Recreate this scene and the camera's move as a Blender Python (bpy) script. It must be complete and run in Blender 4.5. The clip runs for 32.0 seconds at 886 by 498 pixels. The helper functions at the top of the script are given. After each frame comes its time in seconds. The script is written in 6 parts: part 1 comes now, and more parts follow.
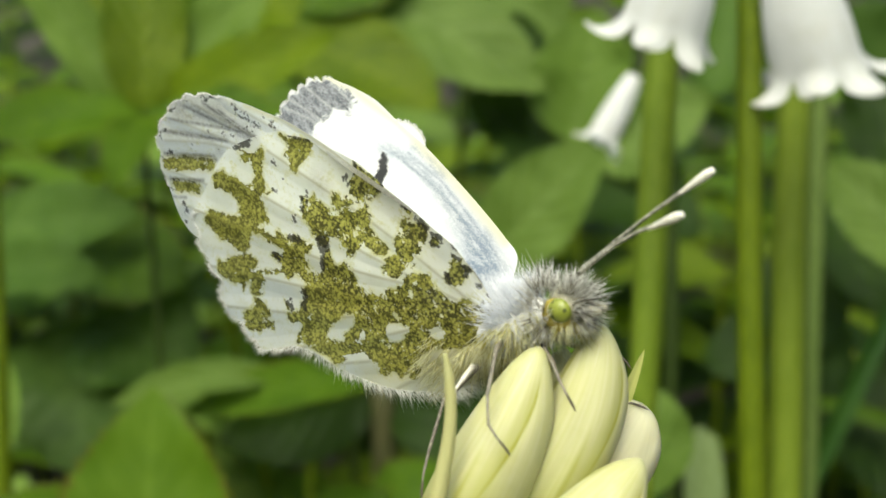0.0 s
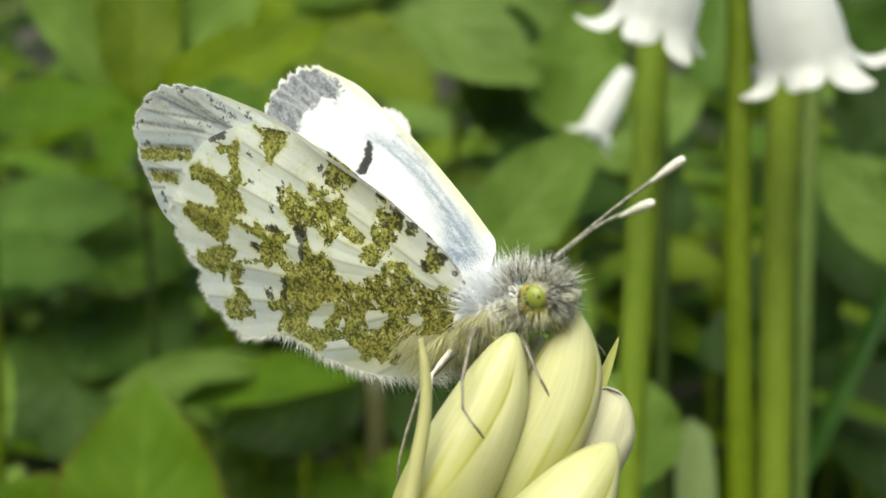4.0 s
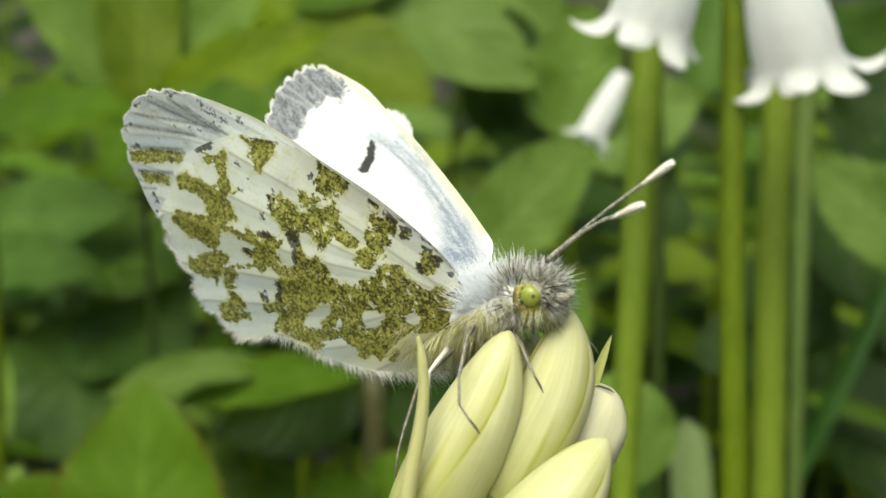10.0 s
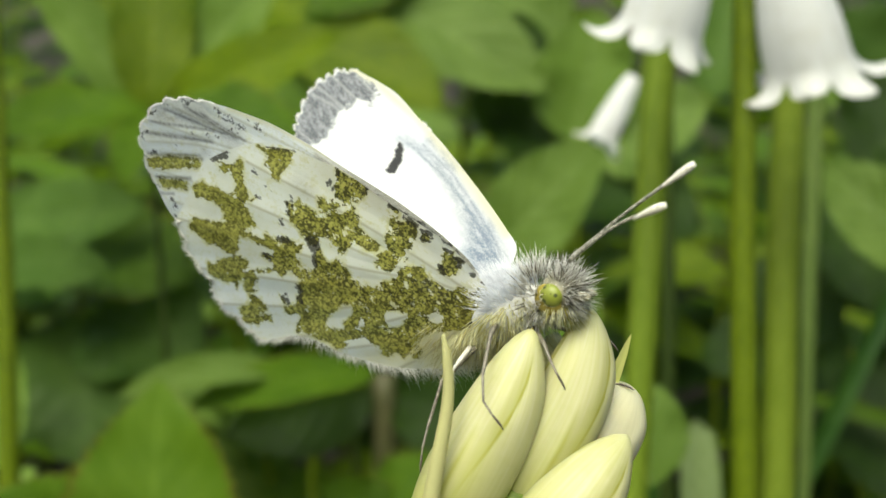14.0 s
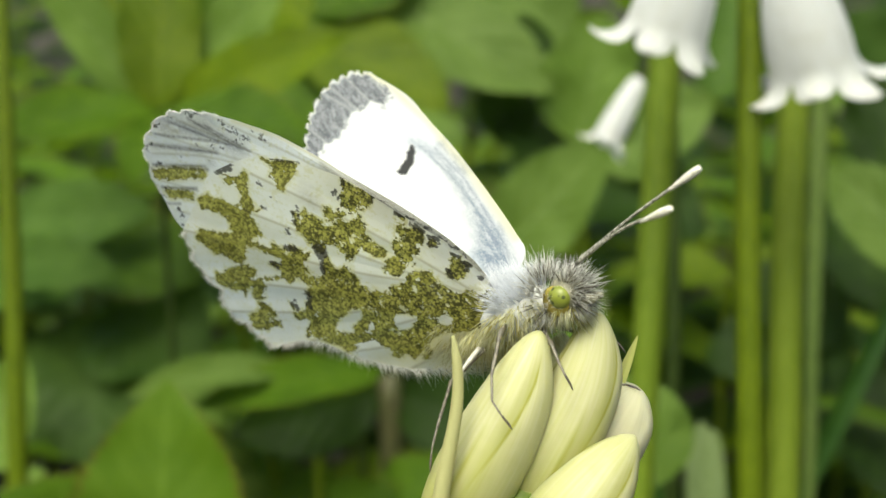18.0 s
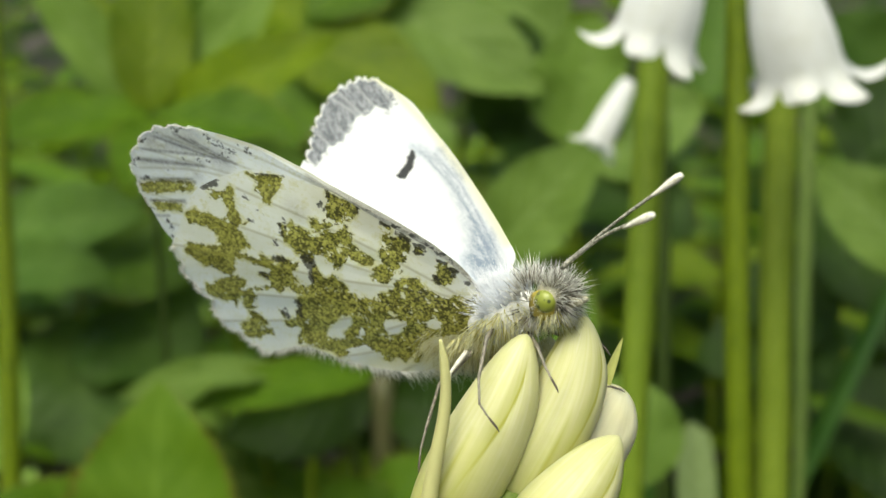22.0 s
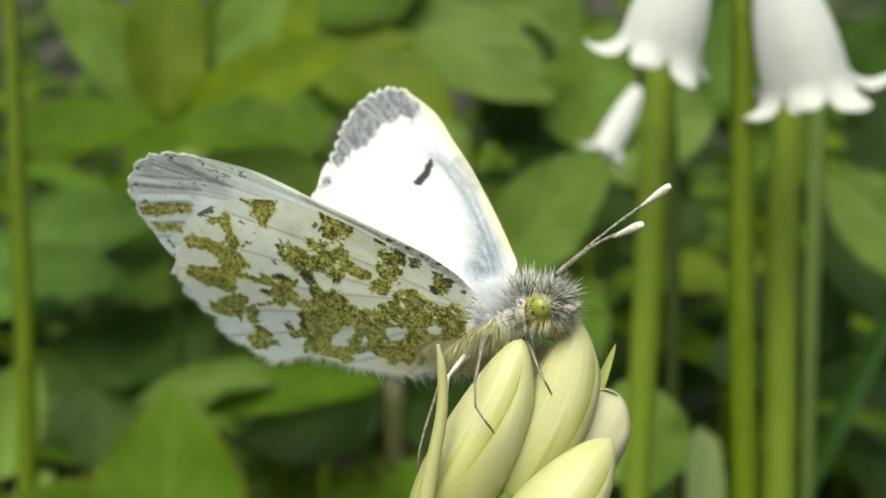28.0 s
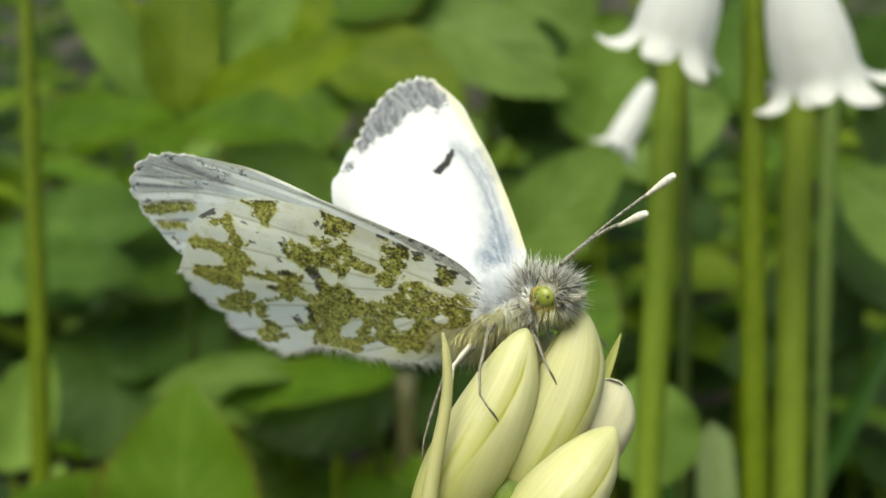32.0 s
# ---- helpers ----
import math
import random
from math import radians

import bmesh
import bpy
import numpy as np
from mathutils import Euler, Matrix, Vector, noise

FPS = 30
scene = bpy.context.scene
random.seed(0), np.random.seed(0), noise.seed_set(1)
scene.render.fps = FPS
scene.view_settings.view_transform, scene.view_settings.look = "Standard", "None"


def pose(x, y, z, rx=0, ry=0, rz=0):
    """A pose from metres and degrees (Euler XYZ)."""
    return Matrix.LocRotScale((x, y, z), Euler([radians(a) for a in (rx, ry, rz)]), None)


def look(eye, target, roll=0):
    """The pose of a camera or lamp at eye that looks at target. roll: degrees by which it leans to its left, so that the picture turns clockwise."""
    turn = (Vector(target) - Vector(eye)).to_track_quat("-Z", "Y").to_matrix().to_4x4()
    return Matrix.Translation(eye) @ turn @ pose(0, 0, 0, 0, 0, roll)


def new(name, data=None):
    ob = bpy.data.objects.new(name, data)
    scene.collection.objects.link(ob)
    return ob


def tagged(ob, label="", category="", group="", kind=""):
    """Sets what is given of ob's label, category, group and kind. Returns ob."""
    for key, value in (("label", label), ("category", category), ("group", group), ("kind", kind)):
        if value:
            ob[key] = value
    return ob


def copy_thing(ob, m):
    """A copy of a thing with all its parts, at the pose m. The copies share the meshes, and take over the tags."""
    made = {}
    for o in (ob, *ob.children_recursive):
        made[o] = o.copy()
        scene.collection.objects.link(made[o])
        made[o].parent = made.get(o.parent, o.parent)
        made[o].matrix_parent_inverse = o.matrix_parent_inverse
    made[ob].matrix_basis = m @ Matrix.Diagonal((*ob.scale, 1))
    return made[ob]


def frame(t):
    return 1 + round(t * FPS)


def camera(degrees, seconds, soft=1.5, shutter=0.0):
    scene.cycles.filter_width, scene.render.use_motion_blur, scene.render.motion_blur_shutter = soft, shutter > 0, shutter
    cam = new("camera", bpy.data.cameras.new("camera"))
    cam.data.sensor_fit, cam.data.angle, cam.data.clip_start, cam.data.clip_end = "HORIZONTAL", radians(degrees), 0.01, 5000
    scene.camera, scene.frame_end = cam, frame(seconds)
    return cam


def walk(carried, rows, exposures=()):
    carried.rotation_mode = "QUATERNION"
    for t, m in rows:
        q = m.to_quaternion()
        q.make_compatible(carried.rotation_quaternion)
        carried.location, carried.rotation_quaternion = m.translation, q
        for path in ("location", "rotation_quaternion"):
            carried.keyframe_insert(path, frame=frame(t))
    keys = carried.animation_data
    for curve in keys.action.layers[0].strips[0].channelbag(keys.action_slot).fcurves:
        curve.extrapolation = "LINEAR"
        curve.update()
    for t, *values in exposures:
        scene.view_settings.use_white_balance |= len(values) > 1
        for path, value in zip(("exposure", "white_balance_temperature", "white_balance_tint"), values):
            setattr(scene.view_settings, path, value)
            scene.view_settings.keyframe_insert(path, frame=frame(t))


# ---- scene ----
# A female orange-tip butterfly on the pale buds of a white bluebell, before a bank of green plants.
from collections import namedtuple

MM = 0.001

# ---- camera and its walk ----
cam = camera(40, 32.0)
cam.data.dof.use_dof = True
cam.data.dof.focus_distance = 0.0732
cam.data.dof.aperture_fstop = 43.0
PATH = [
    (0, -0.00313, -0.06570, 0.28133, 74.993, 0.348, -0.095),
    (0.5, -0.00272, -0.06577, 0.28122, 74.973, 0.244, -0.045),
    (1, -0.00276, -0.06591, 0.28092, 74.946, 0.173, -0.010),
    (1.5, -0.00272, -0.06600, 0.28094, 74.807, 0.149, -0.090),
    (2, -0.00266, -0.06620, 0.28079, 74.783, 0.197, -0.005),
    (2.5, -0.00250, -0.06633, 0.28077, 74.708, 0.081, 0.033),
    (3, -0.00202, -0.06666, 0.28118, 74.662, 0.094, 0.037),
    (3.5, -0.00194, -0.06670, 0.28119, 74.732, 0.141, -0.036),
    (5.5, -0.00163, -0.06716, 0.28123, 74.731, 0.091, -0.173),
    (6, -0.00152, -0.06728, 0.28131, 74.798, 0.061, -0.124),
    (6.5, -0.00165, -0.06720, 0.28147, 74.864, 0.126, -0.224),
    (7, -0.00143, -0.06758, 0.28143, 74.969, 0.030, -0.138),
    (7.5, -0.00139, -0.06774, 0.28158, 75.016, 0.010, -0.136),
    (8, -0.00138, -0.06789, 0.28151, 75.063, -0.027, -0.109),
    (8.5, -0.00191, -0.06813, 0.28156, 74.997, -0.045, -0.158),
    (9, -0.00185, -0.06831, 0.28165, 74.929, -0.017, -0.159),
    (9.5, -0.00199, -0.06859, 0.28151, 74.870, -0.043, -0.158),
    (10, -0.00189, -0.06864, 0.28161, 74.838, 0.042, -0.168),
    (10.5, -0.00194, -0.06880, 0.28163, 74.865, 0.024, -0.130),
    (11, -0.00181, -0.06901, 0.28186, 74.897, 0.071, -0.055),
    (11.5, -0.00197, -0.06911, 0.28172, 74.952, 0.176, -0.066),
    (12, -0.00233, -0.06941, 0.28181, 74.974, 0.094, -0.039),
    (12.5, -0.00265, -0.06946, 0.28176, 74.963, 0.052, 0.017),
    (13, -0.00269, -0.06970, 0.28181, 74.997, 0.000, 0.002),
    (13.5, -0.00304, -0.06967, 0.28193, 74.967, 0.080, 0.045),
    (14, -0.00293, -0.07007, 0.28180, 74.994, 0.045, 0.112),
    (14.5, -0.00296, -0.06999, 0.28188, 74.969, 0.069, 0.102),
    (16.5, -0.00315, -0.07053, 0.28191, 75.070, 0.083, 0.320),
    (17, -0.00354, -0.07062, 0.28208, 75.065, 0.009, 0.271),
    (17.5, -0.00342, -0.07107, 0.28163, 75.117, -0.058, 0.335),
    (18, -0.00321, -0.07110, 0.28216, 75.045, 0.073, 0.333),
    (18.5, -0.00314, -0.07145, 0.28227, 75.036, 0.069, 0.333),
    (19, -0.00320, -0.07178, 0.28229, 75.038, 0.148, 0.284),
    (19.5, -0.00283, -0.07189, 0.28243, 75.041, 0.047, 0.291),
    (20, -0.00290, -0.07200, 0.28230, 75.063, 0.074, 0.223),
    (20.5, -0.00281, -0.07197, 0.28223, 75.025, 0.108, 0.195),
    (21, -0.00291, -0.07216, 0.28261, 74.991, 0.146, 0.123),
    (21.5, -0.00281, -0.07221, 0.28256, 74.986, 0.133, 0.046),
    (22, -0.00288, -0.07231, 0.28282, 75.035, 0.157, -0.018),
    (22.5, -0.00279, -0.07268, 0.28306, 75.008, 0.161, 0.037),
    (23, -0.00308, -0.07286, 0.28263, 75.074, 0.173, 0.059),
    (23.5, -0.00293, -0.07298, 0.28290, 75.056, 0.173, 0.197),
    (24, -0.00286, -0.07325, 0.28296, 75.139, 0.256, 0.238),
    (24.5, -0.00284, -0.07328, 0.28310, 75.141, 0.364, 0.314),
    (25, -0.00274, -0.07347, 0.28307, 75.170, 0.367, 0.348),
    (25.5, -0.00264, -0.07354, 0.28318, 75.254, 0.375, 0.467),
    (27.5, -0.00236, -0.07423, 0.28305, 75.392, 0.383, 0.622),
    (28, -0.00177, -0.07472, 0.28362, 75.297, 0.291, 0.729),
    (28.5, -0.00180, -0.07481, 0.28386, 75.290, 0.232, 0.843),
    (29, -0.00188, -0.07482, 0.28361, 75.412, 0.193, 1.051),
    (29.5, -0.00175, -0.07502, 0.28360, 75.427, 0.297, 1.229),
    (30, -0.00194, -0.07487, 0.28338, 75.445, 0.322, 1.312),
    (30.5, -0.00194, -0.07484, 0.28316, 75.336, 0.347, 1.290),
    (31, -0.00162, -0.07480, 0.28288, 75.261, 0.293, 1.367),
    (31.5, -0.00161, -0.07489, 0.28283, 75.195, 0.268, 1.349),
    (32, -0.00122, -0.07512, 0.28321, 75.164, 0.263, 1.438),
]
walk(cam, [(t, pose(x, y, z, rx, ry, rz)) for t, x, y, z, rx, ry, rz in PATH], [(0.0, 0.44, 6900, -4), (24.0, 0.44, 6900, -4), (28.0, 0.34, 6900, -4), (32.0, 0.32, 6900, -4)])

# ---- daylight ----
SUN_HEIGHT, SUN_TURN = 64.0, 202.0
world = bpy.data.worlds.new("sky")
scene.world = world
world.use_nodes = True
sky = world.node_tree.nodes.new("ShaderNodeTexSky")
sky.sky_type, sky.sun_disc = "NISHITA", False
sky.sun_elevation, sky.sun_rotation = radians(SUN_HEIGHT), radians(SUN_TURN)
sky.air_density, sky.dust_density = 1.0, 7.0
world.node_tree.nodes["Background"].inputs["Strength"].default_value = 0.15
world.node_tree.links.new(sky.outputs["Color"], world.node_tree.nodes["Background"].inputs["Color"])
sun = new("sun", bpy.data.lights.new("sun", "SUN"))
sun.data.energy, sun.data.angle, sun.data.color = 3.0, radians(40), (1.0, 0.98, 0.95)
a, b = radians(SUN_TURN), radians(SUN_HEIGHT)
sun.matrix_world = look((math.sin(a) * math.cos(b), math.cos(a) * math.cos(b), math.sin(b)), (0, 0, 0))


# ---- materials ----
class Nodes:
    """A short way to write node trees."""

    def __init__(self, name):
        self.mat = bpy.data.materials.new(name)
        self.mat.use_nodes = True
        self.tree = self.mat.node_tree
        self.tree.nodes.clear()
        self.coord = None

    def add(self, kind, **inputs):
        node = self.tree.nodes.new("ShaderNode" + kind)
        for key, value in inputs.items():
            self.put(node, key.replace("_", " "), value)
        return node

    def put(self, node, key, value):
        sock = node.inputs[int(key)] if key.isdigit() else node.inputs[key]
        if isinstance(value, bpy.types.NodeSocket):
            self.tree.links.new(value, sock)
        else:
            sock.default_value = (*value, 1.0) if isinstance(value, tuple) and len(value) == 3 and sock.type == "RGBA" else value

    def noise(self, scale, detail=3.0, rough=0.6, at=None):
        node = self.add("TexNoise", Scale=scale, Detail=detail, Roughness=rough)
        self.tree.links.new(at or self.place(), node.inputs["Vector"])
        return node.outputs["Fac"]

    def place(self):
        if self.coord is None:
            self.coord = self.add("TexCoord")
        return self.coord.outputs["Object"]

    def value(self, name):
        node = self.add("Attribute")
        node.attribute_name = name
        return node.outputs["Fac"]

    def math(self, what, a, b=0.0, c=0.0):
        node = self.add("Math")
        node.operation = what
        for k, v in enumerate((a, b, c)):
            self.put(node, str(k), v)
        return node.outputs[0]

    def ramp(self, value, low, high, a=0.0, b=1.0):
        node = self.add("MapRange", Value=value)
        for key, v in (("From Min", low), ("From Max", high), ("To Min", a), ("To Max", b)):
            self.put(node, key, v)
        return node.outputs[0]

    def mix(self, fac, a, b, how="MIX"):
        node = self.add("MixRGB")
        node.blend_type = how
        for key, v in (("Fac", fac), ("Color1", a), ("Color2", b)):
            self.put(node, key, v)
        return node.outputs[0]

    def bump(self, height, strength=0.3, distance=0.0002):
        return self.add("Bump", Height=height, Strength=strength, Distance=distance).outputs[0]

    def finish(self, color, rough=0.5, normal=None, thin=0.0, glow=None, coat=0.0, sub=0.0, spec=0.5):
        """thin: the share of light that goes through a leaf, petal or wing."""
        body = self.add("BsdfPrincipled", Base_Color=color, Roughness=rough)
        body.inputs["Specular IOR Level"].default_value = spec
        if coat:
            body.inputs["Coat Weight"].default_value = coat
        if sub:
            body.inputs["Subsurface Weight"].default_value = sub
            body.inputs["Subsurface Scale"].default_value = 0.002
            body.inputs["Subsurface Radius"].default_value = (1.0, 0.9, 0.5)
        if normal is not None:
            self.put(body, "Normal", normal)
        out, surface = self.add("OutputMaterial"), body.outputs[0]
        if thin:
            through_it = self.add("BsdfTranslucent", Color=glow if glow is not None else color)
            blend = self.add("MixShader", Fac=thin)
            self.tree.links.new(surface, blend.inputs[1])
            self.tree.links.new(through_it.outputs[0], blend.inputs[2])
            surface = blend.outputs[0]
        self.tree.links.new(surface, out.inputs["Surface"])
        return self.mat


def uv_axes(n):
    node = n.add("UVMap")
    node.uv_map = "leaf"
    split = n.add("SeparateXYZ")
    n.tree.links.new(node.outputs[0], split.inputs[0])
    return split.outputs[0], split.outputs[1]


def leaf_material(name, dark, light, vein, rough=0.5, thin=0.35, ribs=7.0, slant=0.7, rim=0.0, quilt=0.7):
    """A leaf blade with a midrib, slanting side veins and blotches."""
    n = Nodes(name)
    u, v = uv_axes(n)
    info = n.add("ObjectInfo")
    across = n.math("ABSOLUTE", u)
    blotch = n.noise(90.0, 3)
    grain = n.noise(900.0, 3)
    color = n.mix(n.ramp(blotch, 0.3, 0.7), dark, light)
    tone = n.ramp(info.outputs["Random"], 0.0, 1.0, 0.64, 1.14)
    color = n.mix(1.0, color, n.add("CombineXYZ", X=tone, Y=tone, Z=n.math("MULTIPLY", tone, 0.9)).outputs[0], "MULTIPLY")
    color = n.mix(n.ramp(grain, 0.4, 0.75, 0.0, 0.35), color, dark)
    side = n.math("FRACT", n.math("SUBTRACT", n.math("MULTIPLY", v, ribs), n.math("MULTIPLY", across, ribs * slant * 0.5)))
    side = n.math("ABSOLUTE", n.math("SUBTRACT", side, 0.5))
    lines = n.math("MAXIMUM", n.ramp(side, 0.42, 0.5), n.ramp(across, 0.06, 0.0))
    color = n.mix(n.math("MULTIPLY", n.math("MULTIPLY", lines, n.ramp(blotch, 0.3, 0.7, 0.4, 1.0)), 0.6), color, vein)
    if rim:
        color = n.mix(n.ramp(across, 0.93, 0.985, 0.0, rim), color, (0.12, 0.05, 0.015))
    puff = n.math("ADD", n.math("MULTIPLY", side, -1.0), n.math("MULTIPLY", grain, 0.35))
    return n.finish(color, rough, n.bump(puff, quilt, 0.0014), thin, n.mix(0.5, color, (0.2, 0.34, 0.015)), spec=0.16)


def stem_material(name, a, b, rough=0.4):
    n = Nodes(name)
    stretch = n.add("Mapping")
    n.put(stretch, "Scale", (1.0, 1.0, 0.06))
    n.tree.links.new(n.place(), stretch.inputs["Vector"])
    streak = n.noise(1400.0, 3, at=stretch.outputs[0])
    big = n.noise(60.0, 2)
    color = n.mix(n.ramp(streak, 0.35, 0.65), a, b)
    color = n.mix(n.ramp(big, 0.35, 0.75, 0.0, 0.4), color, b)
    return n.finish(color, rough, n.bump(streak, 0.3, 0.0002), 0.12, spec=0.2)


def petal_material(name, base, warm, tint, thin=0.3, rough=0.42, sub=0.0, seam=None):
    """A pale petal: fine lengthwise streaks, warmer along its middle and towards its foot."""
    n = Nodes(name)
    u, v = uv_axes(n)
    stretch = n.add("CombineXYZ", X=n.math("MULTIPLY", u, 9.0), Y=n.math("MULTIPLY", v, 1.2), Z=0.0).outputs[0]
    streak = n.noise(1.6, 2, at=stretch)
    mottle = n.noise(350.0, 3)
    color = n.mix(n.ramp(streak, 0.3, 0.7, 0.0, 0.7), base, warm)
    color = n.mix(n.math("MULTIPLY", n.ramp(n.math("ABSOLUTE", u), 0.3, 0.0), n.ramp(v, 0.95, 0.3, 0.0, 0.5)), color, tint)
    # greener foot; yellow light bounced between the buds is put into it too
    color = n.mix(n.ramp(v, 0.6, 0.1, 0.0, 0.75), color, tint)
    color = n.mix(n.ramp(mottle, 0.5, 0.8, 0.0, 0.3), color, tint)
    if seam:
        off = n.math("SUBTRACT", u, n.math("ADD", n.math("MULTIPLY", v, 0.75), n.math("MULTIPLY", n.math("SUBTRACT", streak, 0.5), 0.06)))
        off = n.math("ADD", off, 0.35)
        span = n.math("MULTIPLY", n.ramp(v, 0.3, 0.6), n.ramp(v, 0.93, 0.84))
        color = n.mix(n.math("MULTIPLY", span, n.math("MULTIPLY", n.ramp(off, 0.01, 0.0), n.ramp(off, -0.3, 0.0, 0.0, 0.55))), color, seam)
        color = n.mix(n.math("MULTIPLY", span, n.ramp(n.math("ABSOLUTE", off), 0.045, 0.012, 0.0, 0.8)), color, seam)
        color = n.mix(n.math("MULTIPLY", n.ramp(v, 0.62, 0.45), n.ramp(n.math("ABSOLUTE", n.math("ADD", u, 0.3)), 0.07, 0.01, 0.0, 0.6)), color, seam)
    return n.finish(color, rough, n.bump(n.math("ADD", streak, n.math("MULTIPLY", mottle, 0.4)), 0.04, 0.00025), thin, color, sub=sub, spec=0.3)


def hair_material(name, root, tip, rough=0.5, odd=0.5, other=None):
    """Hairs paler towards their tips; some, in the share odd, keep the other colour."""
    n = Nodes(name)
    along = n.value("along")
    info = n.add("NewGeometry")
    color = n.mix(along, root, tip)
    color = n.mix(n.ramp(info.outputs["Random Per Island"], odd, odd + 0.06, 1.0, 0.0), color, other or root)
    return n.finish(color, rough, None, 0.55, color)


def underwing_material(name):
    """Pearly white wing scales with ragged moss-green marbling of mixed black and yellow scales."""
    n = Nodes(name)
    moss, vein, dusk, gold = n.value("moss"), n.value("vein"), n.value("dusk"), n.value("gold")
    sparse, line, cream = n.value("sparse"), n.value("line"), n.value("cream")
    ragged = n.noise(1900.0, 4, 0.75)
    lumpy = n.noise(1100.0, 2, 0.5)
    fine = n.noise(3900.0, 3, 0.7)
    dust = n.noise(11000.0, 2, 0.7)
    broad = n.noise(420.0, 3)
    cells = n.add("TexVoronoi", Scale=5200.0)
    n.tree.links.new(n.place(), cells.inputs["Vector"])
    scale = cells.outputs["Distance"]
    edge = n.math("ADD", moss, n.math("MULTIPLY", n.math("SUBTRACT", ragged, 0.5), 1.15))
    edge = n.math("ADD", edge, n.math("MULTIPLY", n.math("SUBTRACT", lumpy, 0.5), 0.45))
    edge = n.math("ADD", edge, n.math("MULTIPLY", n.math("SUBTRACT", fine, 0.5), 0.7))
    worn = n.math("MULTIPLY", n.ramp(n.noise(1500.0, 3, 0.7), 0.54, 0.64), n.ramp(sparse, 0.0, 1.0, 0.72, 0.3))
    edge = n.math("SUBTRACT", edge, worn)
    patch = n.ramp(edge, 0.42, 0.52)
    wash = n.math("MULTIPLY", n.ramp(edge, 0.0, 0.42), n.ramp(broad, 0.33, 0.58))
    white = n.mix(n.ramp(broad, 0.3, 0.7), (0.87, 0.885, 0.8), (0.95, 0.965, 0.93))
    white = n.mix(n.ramp(fine, 0.5, 0.9, 0.0, 0.2), white, (0.66, 0.68, 0.6))
    white = n.mix(n.math("MULTIPLY", wash, 0.75), white, (0.66, 0.64, 0.2))
    white = n.mix(n.math("MULTIPLY", gold, n.ramp(broad, 0.4, 0.65, 0.05, 0.6)), white, (0.76, 0.72, 0.2))
    white = n.mix(cream, white, (0.8, 0.765, 0.52))
    olive = n.mix(n.ramp(lumpy, 0.35, 0.65), (0.38, 0.365, 0.075), (0.62, 0.595, 0.17))
    olive = n.mix(n.ramp(broad, 0.45, 0.7, 0.0, 0.6), olive, (0.64, 0.61, 0.16))
    olive = n.mix(n.math("MULTIPLY", gold, n.ramp(lumpy, 0.3, 0.6, 0.5, 0.9)), olive, (0.64, 0.6, 0.15))
    dense = n.math("ADD", n.noise(4300.0, 3, 0.7), n.math("MULTIPLY", n.math("SUBTRACT", ragged, 0.5), 1.1))
    dense = n.math("ADD", dense, n.math("MULTIPLY", n.math("SUBTRACT", scale, 0.4), 0.45))
    speck = n.math("MULTIPLY", n.ramp(dense, 0.4, 0.68), n.ramp(sparse, 0.0, 1.0, 1.0, 0.8))
    green = n.mix(n.math("MULTIPLY", speck, n.ramp(gold, 0.0, 1.0, 0.95, 0.8)), olive, (0.07, 0.069, 0.024))
    rim = n.math("MULTIPLY", n.ramp(edge, 0.62, 0.46), n.ramp(sparse, 0.0, 1.0, 0.85, 0.45))
    rim = n.math("MULTIPLY", rim, n.ramp(fine, 0.35, 0.6, 0.35, 1.0))
    green = n.mix(rim, green, (0.025, 0.025, 0.012))
    green = n.mix(n.math("MULTIPLY", vein, n.ramp(sparse, 0.0, 1.0, 0.15, 0.7)), green, (0.45, 0.42, 0.1))
    color = n.mix(patch, white, green)
    color = n.mix(n.math("MULTIPLY", vein, n.ramp(edge, 0.4, 0.2, 0.0, 0.6)), color, (0.45, 0.42, 0.25))
    smoke = n.math("MULTIPLY", n.value("smoke"), n.ramp(fine, 0.3, 0.7, 0.6, 1.0))
    color = n.mix(n.math("MULTIPLY", smoke, n.ramp(dust, 0.35, 0.65, 0.6, 1.0)), color, (0.17, 0.155, 0.145))
    color = n.mix(n.math("MULTIPLY", line, n.ramp(fine, 0.3, 0.6, 0.4, 0.9)), color, (0.06, 0.05, 0.05))
    black = n.ramp(n.math("ADD", dusk, n.math("MULTIPLY", n.math("SUBTRACT", fine, 0.5), 1.7)), 0.36, 0.56)
    color = n.mix(n.math("MULTIPLY", black, 0.85), color, (0.04, 0.037, 0.033))
    bump = n.bump(n.math("ADD", fine, n.math("MULTIPLY", vein, 0.8)), 0.3, 0.00008)
    return n.finish(color, 0.5, bump, 0.7, color, spec=0.3)


